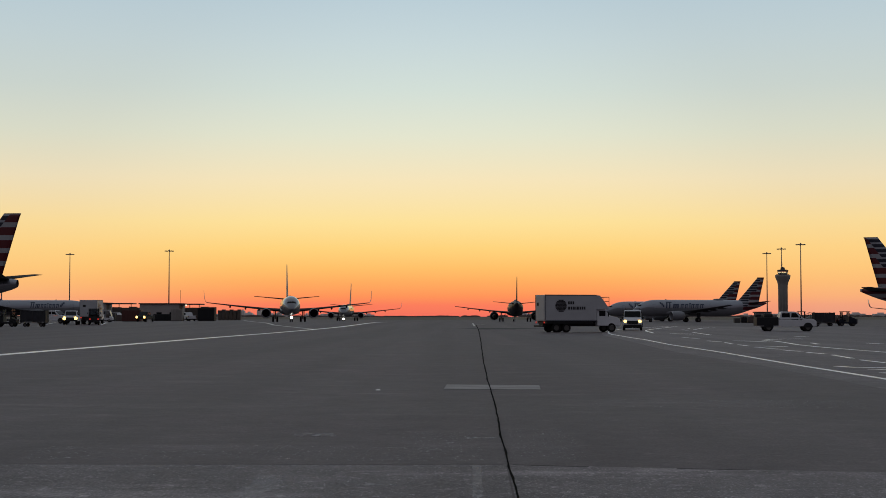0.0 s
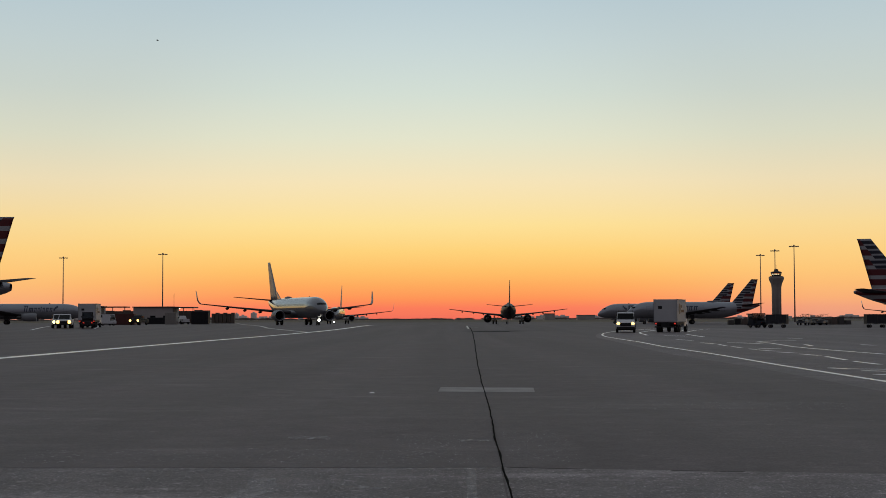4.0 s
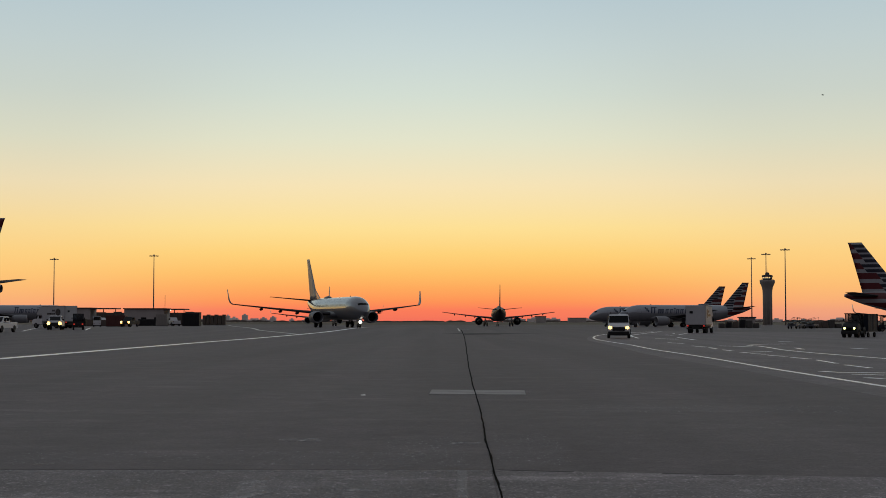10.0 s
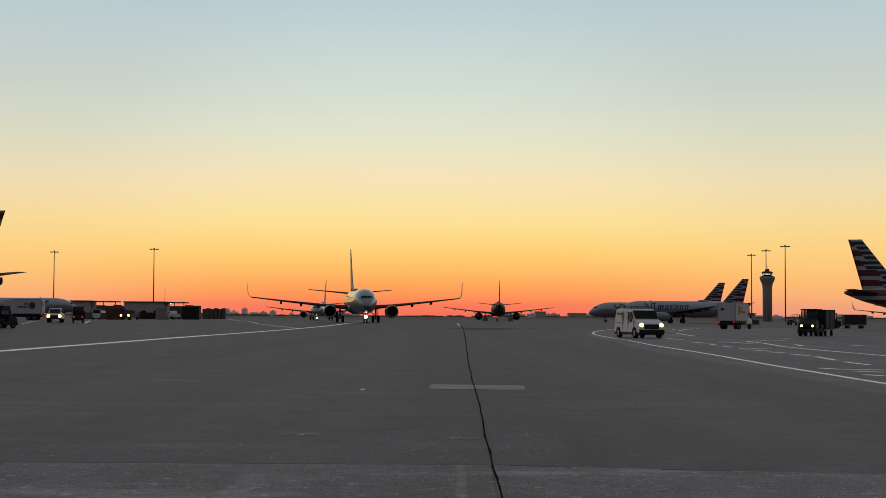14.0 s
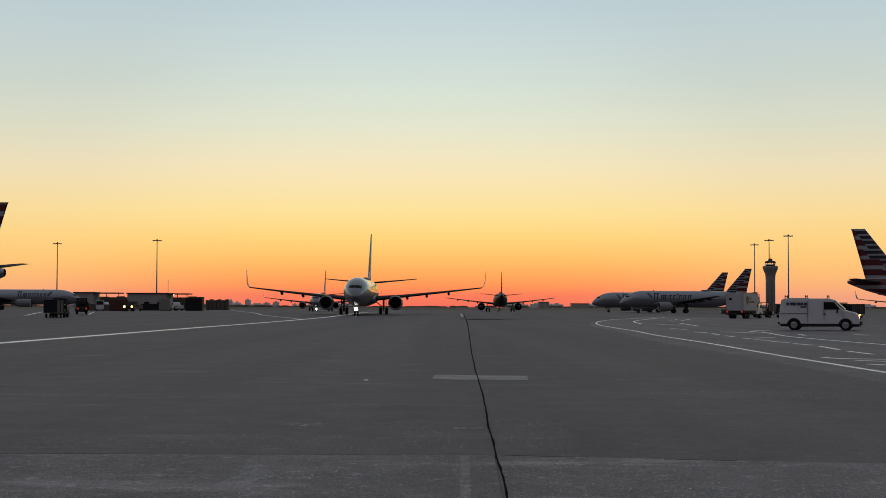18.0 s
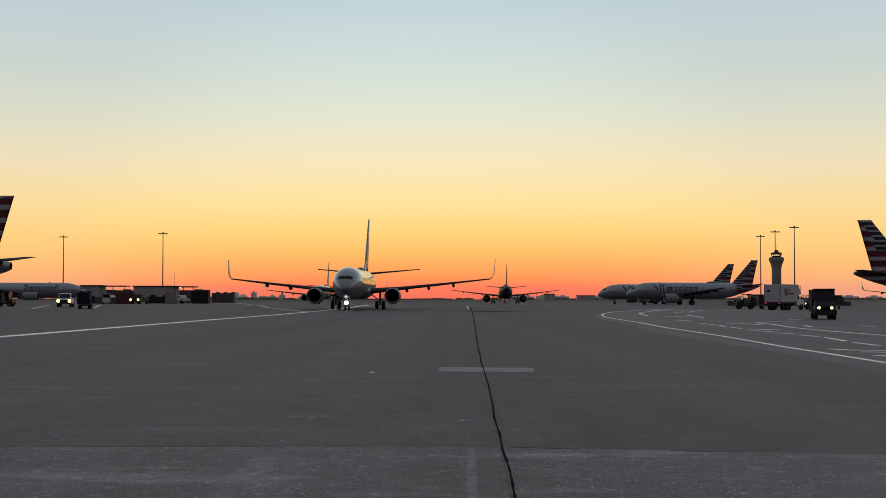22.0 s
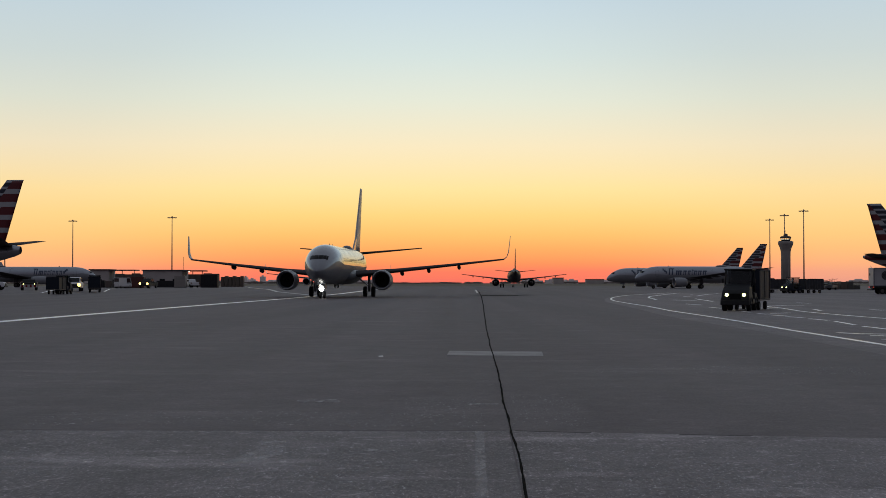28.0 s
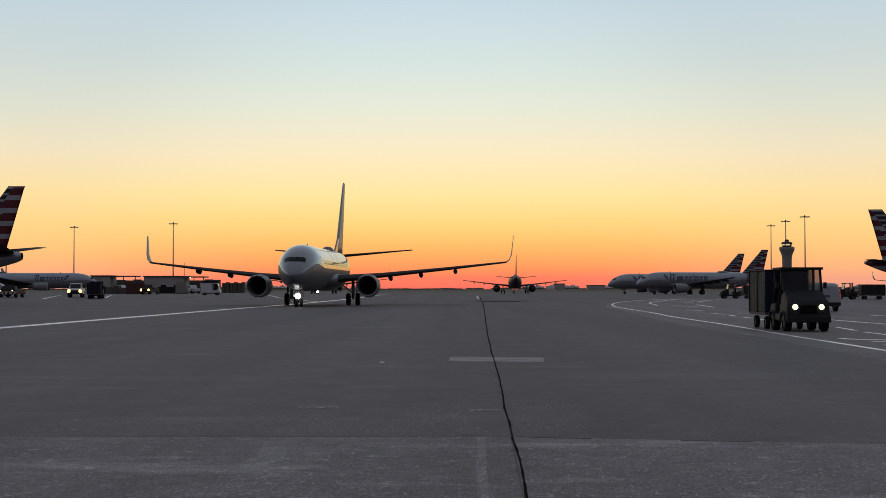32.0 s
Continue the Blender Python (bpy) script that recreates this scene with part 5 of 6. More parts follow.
def low_tractor(m, label):
    """Flat aircraft pushback tractor with striped bumpers."""
    root = thing("pushback_tractor", m, label, "tractor", "pushback tractors")
    part("body", block(-1.2, 1.2, -2.8, 2.8, 0.45, 1.2, 0.12), BLACK, root)
    part("cab", profile([(0.6, 1.18), (0.75, 1.6), (1.9, 1.6), (2.2, 1.18)], 0.95, 0.05, 0.9), BLACK, root)
    part("windscreen", profile([(1.93, 1.55), (2.17, 1.22), (2.23, 1.22), (1.99, 1.57)], 0.75, 0), GLASS, root)
    for y in (-2.85, 2.85):
        b = part("bumper", block(-1.2, 1.2, y - 0.06, y + 0.06, 0.45, 0.85, 0.02), BOXWHITE, root)
        for i in range(4):
            x = -1.0 + i * 0.6
            part("stripe", block(x, x + 0.28, y - 0.075, y + 0.075, 0.47, 0.83, 0.01), REDP, b)
    for s in (-1, 1):
        for y in (-1.7, 1.7):
            wheel(root, s * 1.0, y, 0.5, 0.35)
        for i in range(6):
            part("stripe", block(s * 1.205 - 0.01, s * 1.205 + 0.01, -2.4 + i * 0.8, -2.0 + i * 0.8, 0.55, 0.8, 0.0), REDP, root)
    headlights(root, 2.9, 0.95, 0.8, 0.06, LAMPCOOL)
    return root


truck_right = catering_truck(pose(0, 0, 0), "white catering box truck with a round black emblem")
truck_left = catering_truck(pose(0, 0, 0), "white catering box truck driving past the parked airliner")
work_van = panel_van(pose(0, 0, 0), "white work van with roof rack, headlights on", rack=True)
small_van = compact_van(pose(0, 0, 0), "small silver-white delivery van with dark side windows")
utility_cart = shuttle_cart(pose(0, 0, 0), "small white boxy utility cart with an open cab")
service_pickup = pickup(pose(0, 0, 0), "white crew-cab pickup with black service bed", bed=BLACK, lit=False)
patrol_pickup = pickup(pose(0, 0, 0), "white pickup approaching with headlights on", lamp=LAMPCOOL)
pickup(ground_pose(-53.3, 205, 190), "white pickup standing with bright headlights on")
pickup(ground_pose(-60.8, 290, 172), "dark pickup standing with headlights on by the building", colour=BLACK)
pickup(ground_pose(-61.0, 338, 28), "white pickup parked among equipment by the ramp building", lit=False)
pickup(ground_pose(-79.0, 345, 66), "white pickup parked under the shed canopy", lit=False)
wing_pickup = pickup(pose(0, 0, 0), "white pickup pulling up beside the airliner's wing", lit=False)
idle_tug = baggage_tug(ground_pose(-49.7, 203, 14), "dark baggage tractor standing, red tail lights on", lit=False, colour=BLACK, red=True)
tug_near = baggage_tug(pose(0, 0, 0), "black cabbed baggage tractor with headlights on", colour=BLACK)
cart_near = baggage_cart(pose(0, 0, 0), "dark curtained baggage cart in tow")
trains = []
for colour, label in ((NAVY, "dark blue"), (NAVY, "dark blue"), (BLACK, "dark grey"), (NAVY, "dark blue"), (BLACK, "dark grey"), (NAVY, "dark blue"), (NAVY, "dark navy"), (BLACK, "black")):
    t = baggage_tug(pose(0, 0, 0), label + " baggage tractor pulling a cart", lit=len(trains) in (1, 3, 5), colour=colour)
    c = baggage_cart(pose(0, 0, 0), label + " curtained baggage cart behind a tractor", colour=colour, h=2.05)
    trains.append((t, c))
push = low_tractor(pose(0, 0, 0), "grey pushback tractor with red and white striped bumpers")

# ---- poles, tower, buildings, distance ----


def light_mast(x, y, h=30.0):
    root = thing("light_mast", ground_pose(x, y, 0), "tall steel floodlight mast with a ring of lamps", "light mast", "floodlight masts")
    part("pole", tube((0, 0, 0), (0, 0, h - 0.4), 0.30, 12, r2=0.15), MAST, root)
    bm = bmesh.new()
    for i in range(12):
        a, b = 2 * math.pi * i / 12, 2 * math.pi * (i + 1) / 12
        tube((1.1 * math.cos(a), 1.1 * math.sin(a), h - 0.5), (1.1 * math.cos(b), 1.1 * math.sin(b), h - 0.5), 0.06, 6, bm)
    for i in range(4):
        a = 2 * math.pi * i / 4
        tube((0, 0, h - 0.5), (1.1 * math.cos(a), 1.1 * math.sin(a), h - 0.5), 0.05, 6, bm)
    part("lamp_ring", bm, MAST, root)
    for i in range(8):
        a = 2 * math.pi * i / 8
        bm = block(-0.28, 0.28, -0.2, 0.2, -0.22, 0.16, 0.05)
        bmesh.ops.rotate(bm, verts=bm.verts, matrix=Matrix.Rotation(a, 3, "Z"))
        bmesh.ops.translate(bm, verts=bm.verts, vec=(1.65 * math.cos(a), 1.65 * math.sin(a), h - 0.55))
        part("floodlight", bm, MAST, root)
    part("mast_head", lathe_z([(h - 0.7, 0.2), (h - 0.4, 0.35), (h, 0.25), (h + 0.15, 0.05)], 12), MAST, root)
    return root


def lathe_z(st, n=16, bm=None):
    return loft([[(r * math.cos(2 * math.pi * i / n), r * math.sin(2 * math.pi * i / n), z) for i in range(n)] for z, r in st], bm=bm)


for x, y in ((-170.1, 650), (-119.7, 617.5), (141.0, 661.6), (137.75, 617.5), (136.7, 578.9)):
    light_mast(x, y, 30.25 if x > 0 else 29.35)
# one more mast stands behind the striped tail
light_mast(-197.2, 640, 29.35)


def control_tower(x, y, k):
    root = thing("control_tower", ground_pose(x, y, 0) @ Matrix.Diagonal((k, k, k, 1)), "concrete airport control tower with flared top and glazed cab", "tower")
    n = 8
    shaft = part("shaft", lathe_z([(0, 6.3), (40, 6.3), (45, 6.5), (49, 7.2), (52, 8.4), (54.5, 9.6), (56.5, 10.1), (58.8, 10.1), (59.0, 8.4)], n), CEMENT, root)
    for i in range(8):
        a = 2 * math.pi * (i + 0.5) / 8
        bm = block(-0.5, 0.5, -0.25, 0.25, 0, 46, 0.1)
        bmesh.ops.rotate(bm, verts=bm.verts, matrix=Matrix.Rotation(a + math.pi / 2, 3, "Z"))
        bmesh.ops.translate(bm, verts=bm.verts, vec=(5.75 * math.cos(a), 5.75 * math.sin(a), 0))
        part("rib", bm, CEMENT, shaft)
    part("gallery", lathe_z([(58.4, 8.4), (58.4, 8.6), (59.6, 8.6), (59.6, 8.4)], n), ROOF, root)
    part("cab_base", lathe_z([(58.5, 5.6), (60.2, 5.8), (60.2, 6.2), (61.2, 6.3)], n), ROOF, root)
    cabin = part("cab_glazing", lathe_z([(60.8, 6.0), (64.0, 6.9)], n), CLEAR, root, "clear cab glazing with the sky behind it")
    for i in range(8):
        a = 2 * math.pi * i / 8
        part("mullion", tube((6.0 * math.cos(a), 6.0 * math.sin(a), 60.8), (6.9 * math.cos(a), 6.9 * math.sin(a), 64), 0.3, 6), ROOF, cabin)
    part("cab_roof", lathe_z([(63.6, 7.2), (64.6, 7.5), (65.6, 6.0), (66.0, 3.0), (68.5, 2.6), (69.2, 0.6)], n), ROOF, root)
    part("antenna", tube((0, 0, 69), (0, 0, 74), 0.12, 6), STEEL, root)
    return root


control_tower(135.65, 606, 0.3142)


def low_building(name, x0, x1, y, depth, h, label, canopy=0.0, wall=None):
    root = thing(name, ground_pose((x0 + x1) / 2, y, 0), label, "building")
    hw = (x1 - x0) / 2
    part("wall", block(-hw, hw, 0, depth, 0, h - 0.3, 0.03), wall or WALL, root)
    part("roof", block(-hw - 0.3, hw + 0.3, -0.4, depth + 0.4, h - 0.3, h, 0.03), ROOF, root)
    for i in range(int(hw * 2 / 4)):
        x = -hw + 2 + i * 4
        part("window", block(x - 0.8, x + 0.8, -0.04, 0.02, 1.2, 2.4, 0.01), GLASS, root)
    if canopy:
        part("canopy", block(hw, hw + canopy, -0.6, depth * 0.8, h - 0.5, h - 0.15, 0.03), ROOF, root)
        for x in (hw + canopy - 0.3, hw + canopy * 0.5):
            part("canopy_post", tube((x, 0, 0), (x, 0, h - 0.5), 0.12), STEEL, root)
    return root


ramp = low_building("ramp_building", -96.2, -84.0, 450, 10, 5.2, "low grey ramp building with a flat overhanging canopy", canopy=6.4)
low_building("ramp_shed", -112.5, -106.5, 450, 8, 5.4, "small grey shed with an open flat canopy", canopy=8.0)
low_building("ramp_hut", 86.5, 90.4, 420, 4, 2.8, "grey square equipment hut", wall=WALL)
# whip antenna on the roof and a lamp under the canopy edge
part("roof_antenna", tube((6.0, 2, 5.1), (6.0, 2, 9.2), 0.06, 6), STEEL, ramp)
part("canopy_light", block(8.1, 8.4, -0.62, -0.5, 4.45, 4.7, 0.03), LAMPDIM, ramp, "small lit canopy lamp")


def screen_wall(x0, x1, y):
    """A dull panelled screen between posts, closing the yard behind the ramp buildings."""
    root = thing("screen_wall", ground_pose((x0 + x1) / 2, y, 0), "dull brown panelled yard wall behind ramp buildings", "wall")
    n = int((x1 - x0) / 2.4)
    w = (x1 - x0) / n
    rnd = random.Random(12)
    for i in range(n):
        x = -(x1 - x0) / 2 + i * w
        h = 3.9 + rnd.choice((0, 0, 0.15, 0.3))
        part("panel", block(x + 0.05, x + w - 0.05, 0, 0.12, 0, h, 0.02), DULL, root)
        part("post", block(x - 0.06, x + 0.06, -0.06, 0.18, 0, h + 0.1, 0.01), STEEL, root)
    return root


screen_wall(-112.0, -74.5, 462)


def container(x0, x1, y, h, mat, label, d=2.4):
    root = thing("cargo_container", ground_pose((x0 + x1) / 2, y, 0), label, "container", "containers")
    hw = (x1 - x0) / 2
    part("shell", block(-hw, hw, 0, d, 0.12, h, 0.03), mat, root)
    for i in range(int(hw * 2 / 0.35)):
        x = -hw + 0.2 + i * 0.35
        part("rib", block(x, x + 0.16, -0.05, 0.01, 0.3, h - 0.15, 0.01), mat, root)
    part("skid", block(-hw, hw, 0.1, d - 0.1, 0, 0.13), STEEL, root)
    return root


container(-57.5, -53.7, 330, 2.9, BLACK, "dark tall cargo container on the apron")
container(-67.8, -63.9, 300, 2.3, RUST, "dull red cargo container on the apron")
container(-64.2, -61.7, 334, 2.7, CEMENT, "pale grey equipment cabinet on the apron")
container(-70.5, -65.2, 345, 1.6, BLACK, "low dark container beside the cabinet")
rnd_c = random.Random(21)
for x0, n in ((63.0, 6), (81.5, 6), (-80.5, 7)):
    for i in range(n):
        x = x0 + i * 1.55
        container(x, x + 1.25, 330, rnd_c.uniform(0.9, 1.9), rnd_c.choice((DULL, BLACK, STEEL)), "low dark equipment crate standing on the apron", 1.4)
for i in range(6):
    container(-69.0 + i * 1.15, -68.15 + i * 1.15, 430, 2.9 + 0.25 * (i % 2), DULL, "dull brown narrow container standing in a row")


def belt_loader(x, y, h):
    root = thing("belt_loader", ground_pose(x, y, h), "parked belt loader with a raised conveyor", "loader", "belt loaders")
    part("chassis", block(-0.9, 0.9, -2.4, 2.4, 0.45, 0.95, 0.05), BELLY, root)
    part("belt", profile([(-3.6, 0.95), (-3.6, 1.1), (3.8, 1.75), (3.8, 1.55)], 0.45, 0.02), BLACK, root)
    bm = bmesh.new()
    for s in (-1, 1):
        tube((s * 0.5, -3.4, 1.7), (s * 0.5, 3.6, 2.35), 0.03, 6, bm)
        for i in range(5):
            y0 = -3.2 + i * 1.6
            tube((s * 0.5, y0, 1.05 + (y0 + 3.4) * 0.09), (s * 0.5, y0, 1.72 + (y0 + 3.4) * 0.09), 0.025, 6, bm)
    part("handrail", bm, STEEL, root)
    part("lift_strut", tube((0, 1.2, 0.9), (0, 2.0, 1.5), 0.08), STEEL, root)
    for s in (-1, 1):
        for yy in (-1.6, 1.6):
            wheel(root, s * 0.8, yy, 0.36, 0.25)
    return root


belt_loader(72.5, 300, -24)
belt_loader(76.0, 306, 18)
belt_loader(79.0, 312, -35)


def skyline():
    rnd = random.Random(8)
    spots = [(-373, 12, 8), (-350, 9, 13), (-362, 6, 11), (-312, 10, 7), (-297, 10, 6.5), (-283, 9, 8.5), (-430, 16, 5), (-455, 14, 5), (-330, 8, 5), (-268, 8, 5), (120, 20, 5), (260, 40, 5), (330, 26, 6), (560, 40, 6), (700, 30, 6), (-640, 40, 8)]
    spots += [(rnd.choice((rnd.uniform(-560, -90), rnd.uniform(60, 760))), rnd.uniform(7, 30), rnd.uniform(3.5, 6.5)) for _ in range(44)]
    for x, w, h in spots:
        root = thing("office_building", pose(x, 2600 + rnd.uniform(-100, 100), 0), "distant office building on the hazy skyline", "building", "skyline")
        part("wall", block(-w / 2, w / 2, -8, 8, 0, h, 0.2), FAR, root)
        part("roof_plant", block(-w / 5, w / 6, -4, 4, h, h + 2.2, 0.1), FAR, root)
    for x, w, h, y in ((103.8, 10.5, 6.8, 1500), (188, 24, 6.5, 2000)):
        root = thing("hangar", pose(x, y, 0), "distant flat-roofed hangar beyond the taxiways", "building", "hangars")
        part("wall", block(-w / 2, w / 2, -8, 8, 0, h - 0.6, 0.1), WALL, root)
        part("roof", block(-w / 2 - 0.3, w / 2 + 0.3, -8.3, 8.3, h - 0.6, h, 0.1), ROOF, root)


skyline()


def treeline():
    rnd = random.Random(5)
    bm = bmesh.new()
    for k in range(620):
        x = rnd.uniform(-1300, 1300)
        y = rnd.uniform(2300, 2500)
        h = rnd.uniform(2.0, 3.4) * (1 + 0.25 * math.sin(x * 0.013))
        w = rnd.uniform(4, 12)
        pts = [(x + w * math.cos(a) * rnd.uniform(0.7, 1), y, h * 0.55 + h * 0.5 * math.sin(a) * rnd.uniform(0.7, 1)) for a in [2 * math.pi * i / 9 for i in range(9)]]
        back = [(px, py + 4, pz) for px, py, pz in pts]
        loft([pts, back], bm=bm)
    ob = part("treeline", bm, TREE, None)
    tagged(ob, "low dark line of far trees on the horizon", "trees", kind="stuff")


treeline()


def scrap(x, y):
    root = thing("paper_scrap", ground_pose(x, y, 8), "small pale scrap of litter lying on concrete", "litter")
    part("sheet", loft([[(-0.05, -0.08, 0.0), (0.045, -0.10, 0.0), (0.05, 0.08, 0.0), (-0.04, 0.10, 0.0)], [(-0.045, -0.06, 0.006), (0.04, -0.07, 0.016), (0.045, 0.06, 0.014), (-0.035, 0.07, 0.008)]], smooth=False), PAPER, root)


scrap(-1.54, 30)


def bird(label):
    root = thing("bird", pose(0, 0, 0), label, "bird", "birds")
    part("body", loft([ring(0, y, 0, r, r, 8) for y, r in ((-0.2, 0.01), (-0.1, 0.05), (0.05, 0.06), (0.15, 0.035), (0.2, 0.01))]), FEATHER, root)
    for s in (-1, 1):
        part("wing", loft([foil(-0.08, 0.16, 0.01, lambda a, b: (s * 0.03, -a, b)), foil(-0.02, 0.14, 0.008, lambda a, b: (s * 0.2, -a, 0.09 + b)), foil(0.03, 0.05, 0.004, lambda a, b: (s * 0.36, -a, 0.05 + b))]), FEATHER, root)
    for ob in root.children:
        for v in ob.data.vertices:
            v.co *= 0.6
    return root


birds = [bird("small dark bird gliding across the sky") for _ in range(2)]

# ---- movement ----


def ride(ob, track):
    """Key a thing along rows of (seconds, x, y, heading)."""
    rows = []
    for t, x, y, h in track:
        rows.append((t, ground_pose(x, y, h)))
    walk(ob, rows)


def tow(ob, track, gap):
    """Key a towed cart: its front follows the tractor's hitch and its heading lags."""
    rows, last = [], None
    for i, (t, x, y, h) in enumerate(track):
        a = radians(h)
        hx, hy = x + 1.75 * math.sin(a), y - 1.75 * math.cos(a)
        p = track[max(0, i - 1)][3]
        g = h * 0.35 + p * 0.65
        b = radians(g)
        cx, cy = hx + gap * math.sin(b), hy - gap * math.cos(b)
        rows.append((t, ground_pose(cx, cy, g)))
    walk(ob, rows)


MAIN = [(0, -31.50, 286.50, 188.0), (3, -24.58, 268.07, 198.5), (6, -17.23, 254.12, 205.8), (7, -15.65, 251.30, 205.2), (8, -14.16, 247.45, 203.9), (9, -12.72, 242.61, 202.0), (10, -11.78, 238.21, 199.3), (11, -11.22, 233.48, 196.2), (12, -10.79, 228.11, 193.1), (13, -10.59, 222.63, 190.0), (14, -10.43, 216.37, 187.3), (17, -11.02, 196.18, 180.4), (18, -11.40, 192.01, 179.4), (19, -11.62, 186.71, 179.0), (20, -11.72, 181.11, 178.9), (21, -11.81, 175.65, 178.9), (22, -11.93, 169.27, 178.7), (23, -11.92, 161.72, 178.5), (24, -11.94, 154.92, 178.4), (25, -12.11, 149.78, 178.3), (28, -12.89, 135.60, 177.5), (29, -12.99, 130.61, 177.6), (30, -13.03, 125.31, 177.8), (31, -13.07, 120.60, 178.0), (32, -13.11, 116.25, 178.2)]
FOLLOW = [(0, -34.7, 461, 180), (7, -34.9, 440, 180), (10, -34.9, 433, 180), (14, -35.4, 425, 180), (17, -35.6, 417, 180), (20, -35.2, 405, 180), (22, -35.1, 398, 180), (28, -36.3, 389, 179.6), (32, -36.9, 384, 179.4)]
LEAVE = [(0, 17.36, 423.55, -1), (3, 17.44, 430.87, -1), (6, 17.63, 439.10, -1), (9, 17.89, 449.17, -1), (13, 18.22, 458.31, -1), (19, 18.32, 470.21, -1), (23, 18.42, 477.53, -1), (28, 18.64, 483.94, -1), (32, 18.69, 487.60, -1)]
TRUCK_R = [(0, 11.60, 137.00, -72), (1, 15.90, 139.00, -60), (2, 19.64, 145.00, -44), (3, 22.33, 152.00, -27), (4.2, 24.26, 158.00, -18), (5.5, 25.77, 163.00, -10), (6.5, 26.89, 167.00, -11), (9, 31.46, 182.00, -17), (11.5, 35.63, 190.00, -24), (12.5, 37.42, 192.00, -28), (13.5, 38.86, 194.00, -29), (14.5, 39.93, 196.00, -31), (17.5, 40.84, 198.00, -33), (19, 41.48, 199.00, -34), (20, 42.61, 200.00, -35), (21, 44.20, 201.00, -38), (22, 46.14, 201.00, -39), (23, 47.83, 201.00, -42), (24, 49.67, 200.00, -56), (25, 51.24, 199.00, -70), (25.5, 52.25, 198.00, -79), (27.5, 57.61, 196.00, -88), (28, 58.69, 195.00, -90), (30, 62.97, 194.00, -90), (32, 69.15, 194.00, -90)]
VAN = [(0, 18.65, 153.3, 173), (3, 18.6, 153.3, 173), (6, 18.2, 150.2, 173), (8, 17.45, 142.5, 173), (9, 16.95, 137.6, 173), (10.5, 15.35, 126.0, 173), (11.5, 14.31, 118.00, 173), (12.5, 13.72, 112.00, 176), (13, 13.69, 110.00, 180), (13.5, 13.94, 108.00, 185), (14, 14.45, 106.00, 193), (14.5, 15.26, 104.00, 203), (16.5, 20.05, 99.00, 232), (17.5, 23.49, 98.00, 246), (18, 25.00, 97.00, 251), (19, 27.95, 96.00, 256), (20, 30.39, 95.00, 258), (24, 41.37, 94.00, 262), (32, 42.47, 94.00, 262)]
PICK_R = [(0, 32.87, 146.00, -92), (1, 38.22, 145.00, -92), (2, 43.49, 144.00, -92), (5, 60.15, 143.00, -92), (8, 65.21, 143.00, -92), (32, 64.06, 143.00, -92)]
SMALL = [(0, 46, 62, 66), (27, 44, 64, 66), (28, 38.5, 71, 62), (29, 32.2, 78.5, 50), (30, 27.2, 85.2, 28), (30.5, 25.5, 88.3, 20), (31, 24.85, 91.5, 16), (31.5, 24.15, 94.4, 11), (32, 23.75, 97.5, 6)]
NEAR = [(0, 69.85, 166.00, 140), (6, 48.93, 150.00, 142), (7, 45.55, 147.00, 144), (8, 42.98, 144.00, 146), (9, 40.6, 140.00, 147), (10, 38.40, 136.00, 148), (11, 36.50, 132.00, 148), (12, 34.68, 129.00, 149), (13, 32.65, 125.00, 150), (14, 30.66, 121.00, 153), (14.5, 30.08, 120.00, 156), (16.5, 28.60, 117.00, 161), (19, 28.13, 115.00, 167), (20, 28.07, 113.00, 169), (21, 27.66, 110.00, 170), (22, 27.40, 107.00, 169), (23, 26.46, 104.00, 165), (24, 25.2, 101.00, 158), (25, 23.25, 96.00, 154), (25.5, 21.85, 93.50, 154), (27.5, 16.42, 83.00, 157), (28, 15.2, 79.00, 160), (29, 13.6, 73.0, 166), (29.5, 13.07, 70.1, 170), (30, 12.86, 67.3, 176), (30.5, 12.75, 64.4, 178), (31, 12.63, 61.0, 178), (31.5, 12.4, 56.95, 179), (32, 12.1, 52.2, 180)]
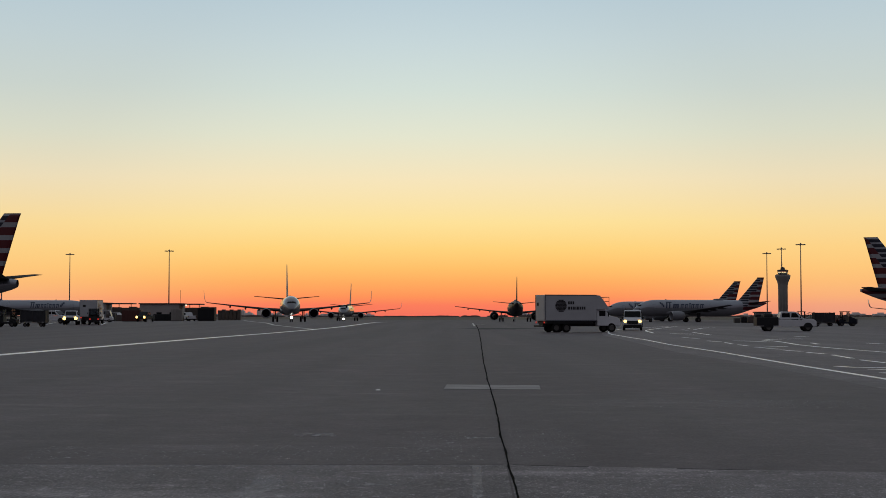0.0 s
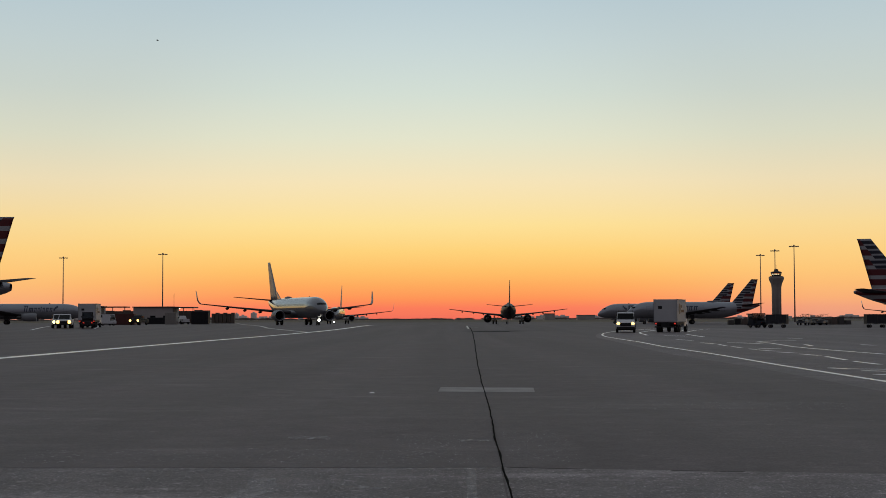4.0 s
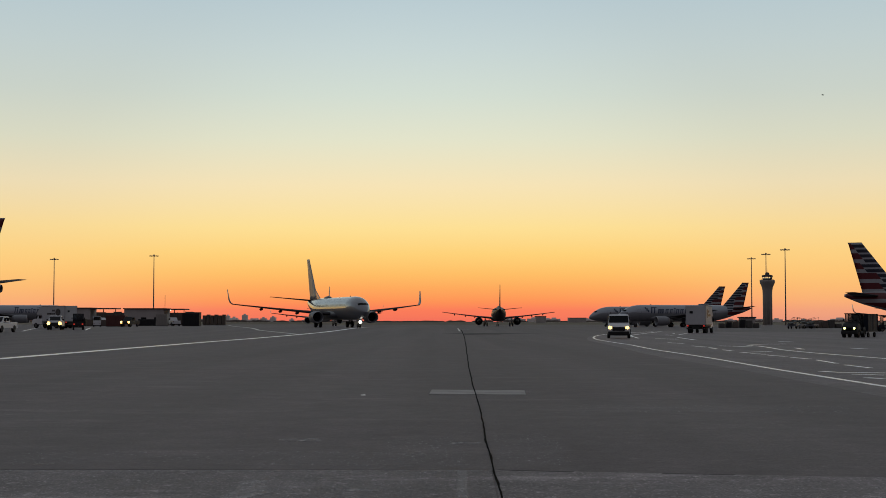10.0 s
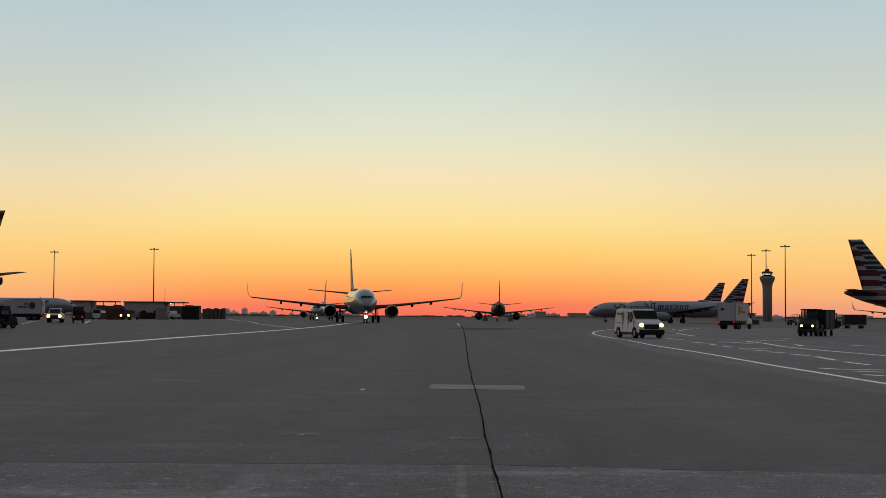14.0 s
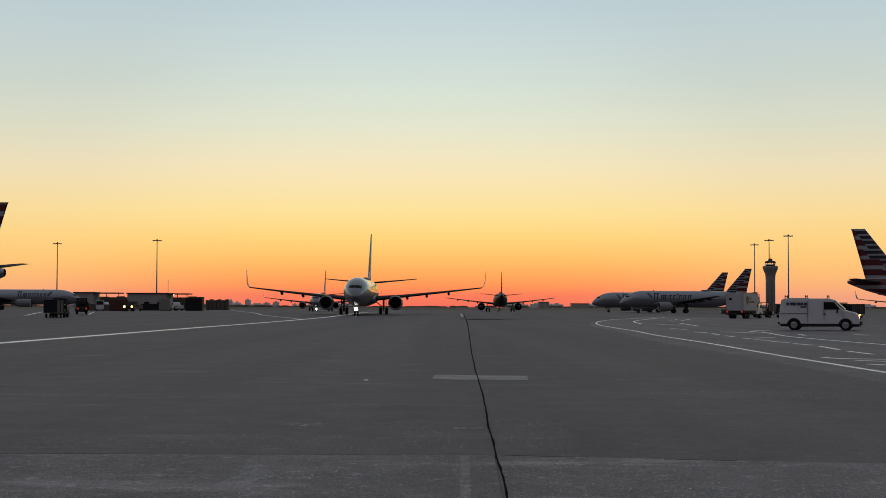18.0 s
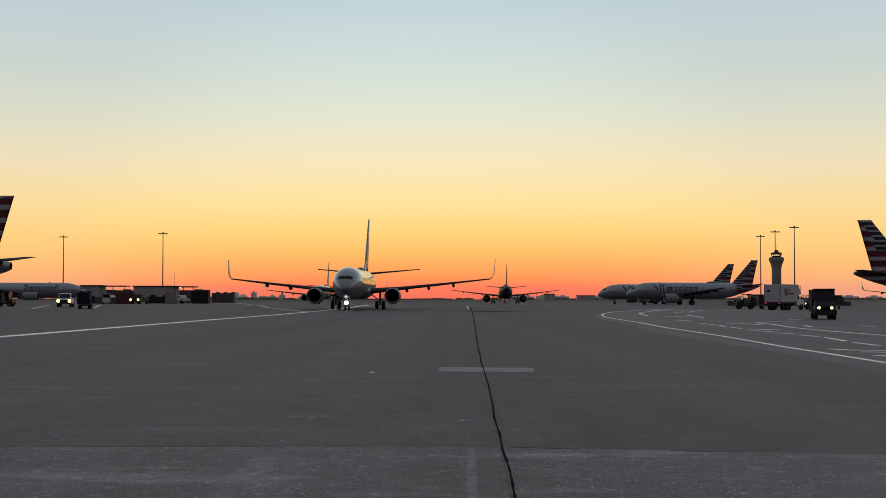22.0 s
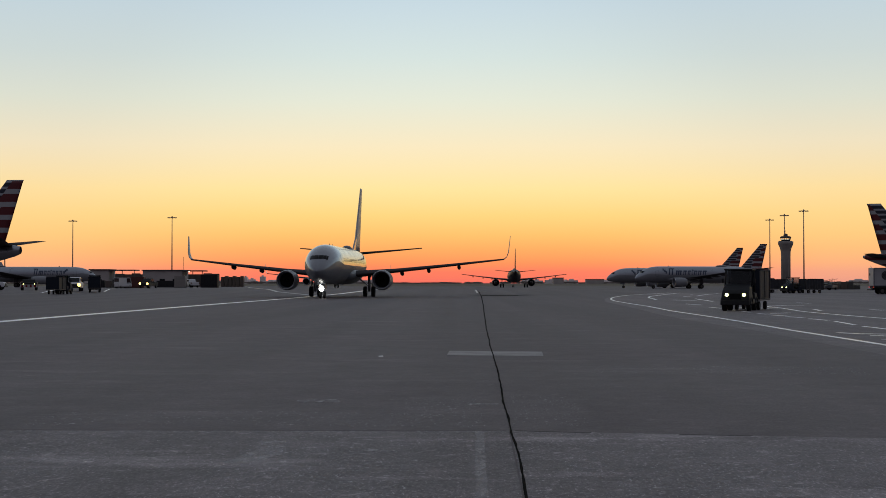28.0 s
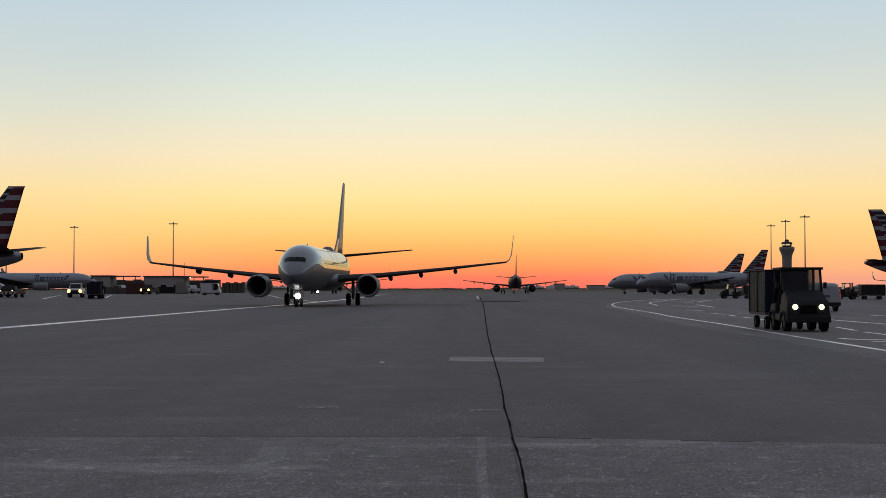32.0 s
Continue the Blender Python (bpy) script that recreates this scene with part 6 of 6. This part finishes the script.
TRAINS = [
    [(0, 60.24, 226.00, -90), (3, 66.26, 224.00, -90), (6, 74.30, 222.00, -90), (10, 87.50, 222.00, -90), (32, 88.45, 222.00, -90)],
    [(0, 53.84, 229.00, 80), (1, 49.83, 229.00, 84), (2, 49.02, 228.00, 84), (3, 48.38, 228.00, 74), (4.3, 48.45, 230.00, 20), (5.5, 49.90, 228.00, -40), (6.5, 52.37, 224.00, -82), (7.5, 55.90, 220.00, -90), (8.5, 59.75, 217.00, -90), (9.5, 63.56, 215.00, -90), (11, 69.65, 214.00, -90), (14, 84.42, 214.00, -90), (32, 85.26, 214.00, -90)],
    [(0, 82.63, 216.00, 90), (8, 76.84, 216.00, 90), (12, 65.39, 216.00, 90), (13.5, 59.33, 216.00, 90), (14.5, 55.98, 216.00, 90), (16.5, 49.96, 217.00, 90), (19, 46.45, 218.00, 90), (22, 44.30, 219.00, 90), (25.5, 44.48, 220.00, 90), (28, 44.65, 220.00, 90), (30, 43.24, 220.00, 90), (32, 40.71, 220.00, 90)],
    [(0, 93.41, 222.00, 120), (12, 77.76, 218.00, 125), (16.5, 61.54, 216.00, 130), (17.5, 59.16, 215.00, 130), (20, 55.04, 213.00, 128), (23, 51.99, 211.00, 120), (25.5, 50.27, 210.00, 115), (28, 47.39, 208.00, 118), (29, 45.55, 207.00, 115), (30, 44.03, 206.00, 110), (32, 42.10, 205.00, 105)],
    [(0, 87.98, 200.00, 90), (27, 73.24, 200.00, 90), (30.5, 57.25, 200.00, 90), (32, 52.71, 200.00, 90)],
    [(0, -51.04, 120.00, -60), (12, -47.53, 140.00, -45), (14.5, -43.96, 152.00, -26), (16.5, -44.55, 164.00, -5), (17.5, -44.83, 170.00, 1), (18, -44.84, 173.00, 3), (19, -45.23, 179.00, 6), (20, -46.19, 185.00, 9), (21, -46.83, 189.00, 9), (22, -47.53, 193.00, 12), (24, -48.34, 196.00, 13), (28, -48.30, 196.00, 13), (32, -48.43, 196.00, 13)],
    [(0, -51.97, 120.00, -60), (20, -51.32, 135.00, -50), (22.5, -49.32, 150.00, -32), (24, -48.73, 160.00, -22), (25, -48.60, 165.00, -16), (25.5, -48.72, 168.00, -8), (27.5, -48.09, 177.00, -1), (28, -47.91, 179.00, 1), (29, -47.85, 184.00, 4), (30, -47.55, 188.00, 6), (31, -47.89, 192.00, 8), (32, -48.13, 196.00, 7)],
    [(0, -56.3, 185, 90), (1, -58.3, 185, 90), (2, -60.8, 185, 90), (4, -67, 185, 90), (8, -78, 185, 90), (32, -80, 185, 90)],
]
PATROL = [(0, -60.08, 220.00, 250), (1, -59.44, 219.00, 244), (1.5, -58.65, 217.00, 236), (3, -55.54, 210.00, 208), (4.2, -54.25, 205.00, 195), (5.5, -53.54, 200.00, 188), (6.5, -52.92, 196.00, 185), (8, -52.24, 188.00, 181), (9, -52.74, 184.00, 178), (10.5, -53.76, 177.00, 172), (13, -56.00, 165.00, 165), (32, -59.90, 160.00, 165)]
TRUCK_L = [(0, -52.57, 214.00, 4), (3, -51.97, 214.00, 4), (5.5, -52.82, 218.00, 8), (7.5, -54.25, 222.00, 14), (8.2, -55.38, 224.00, 22), (9, -57.40, 226.00, 40), (10.5, -60.76, 230.00, 64), (12, -64.18, 236.00, 86), (13, -66.72, 240.00, 90), (14, -69.54, 245.00, 90), (16, -76.34, 252.00, 90), (19, -88.31, 254.00, 90), (32, -99.03, 254.00, 90)]
CREW = [(0, -62.44, 262.00, -88), (1, -61.80, 262.00, -88), (3, -61.17, 264.00, -78), (4.3, -63.22, 272.00, -35), (5.5, -65.26, 280.00, 5), (6.5, -66.23, 285.00, 13), (9, -66.14, 285.00, 13), (14, -66.23, 285.00, 13), (19, -66.21, 285.00, 13), (24, -66.11, 285.00, 10), (25, -65.80, 285.00, 4), (26.5, -65.81, 287.00, -12), (27.5, -65.79, 288.00, -26), (28, -65.41, 288.00, -36), (29, -63.77, 286.00, -62), (30, -57.86, 275.00, -80), (31, -49.97, 262.00, -88), (32, -42.32, 252.00, -90)]
PUSH = [(0, -102.47, 250.00, -100), (20, -87.84, 246.00, -104), (24, -76.34, 238.00, -115), (26, -68.67, 228.00, -135), (28, -63.49, 218.00, -165), (30, -62.89, 212.00, -175), (32, -62.61, 206.00, -178)]
WING = [(0, -92, 222, -86), (25.5, -90, 222, -86), (27, -78, 222, -86), (28, -71.2, 222, -86), (32, -70.2, 222, -86)]
IDLE = [(0, -49.7, 203, 14), (17.5, -49.7, 203, 14), (19, -50.6, 206, 32), (20.5, -54.5, 210, 68), (22, -64, 212.5, 86), (24, -80, 213, 90), (26, -94, 213, 90), (32, -97, 213, 90)]


def motions():
    for ob, track in ((taxiing_jet, MAIN), (following_jet, FOLLOW), (leaving_jet, LEAVE), (truck_right, TRUCK_R), (work_van, VAN), (service_pickup, PICK_R), (small_van, SMALL),
                      (tug_near, NEAR), (patrol_pickup, PATROL), (truck_left, TRUCK_L), (utility_cart, CREW), (push, PUSH), (idle_tug, IDLE), (wing_pickup, WING)):
        ride(ob, track)
    tow(cart_near, NEAR, 1.8)
    for (t, c), track in zip(trains, TRAINS):
        ride(t, track)
        tow(c, track, 1.75)
    for ob, (x6, z6, x9, z9) in zip(birds, ((-13.9, 21.2, 22.2, 20.9), (0.05, 25.6, 34.6, 24.4))):
        v = (x9 - x6) / 3
        rows = []
        for t in (0, 3, 5, 6, 9, 10, 12, 32):
            early = 3.6 * max(0, 5 - t)
            rows.append((t, pose(x6 + v * (t - 6) - early, 130, z6 + (z9 - z6) * (t - 6) / 3 + 0.85 * max(0, min(t, 12) - 9), 0, 8 * math.sin(t * 2), -90)))
        walk(ob, rows)


motions()
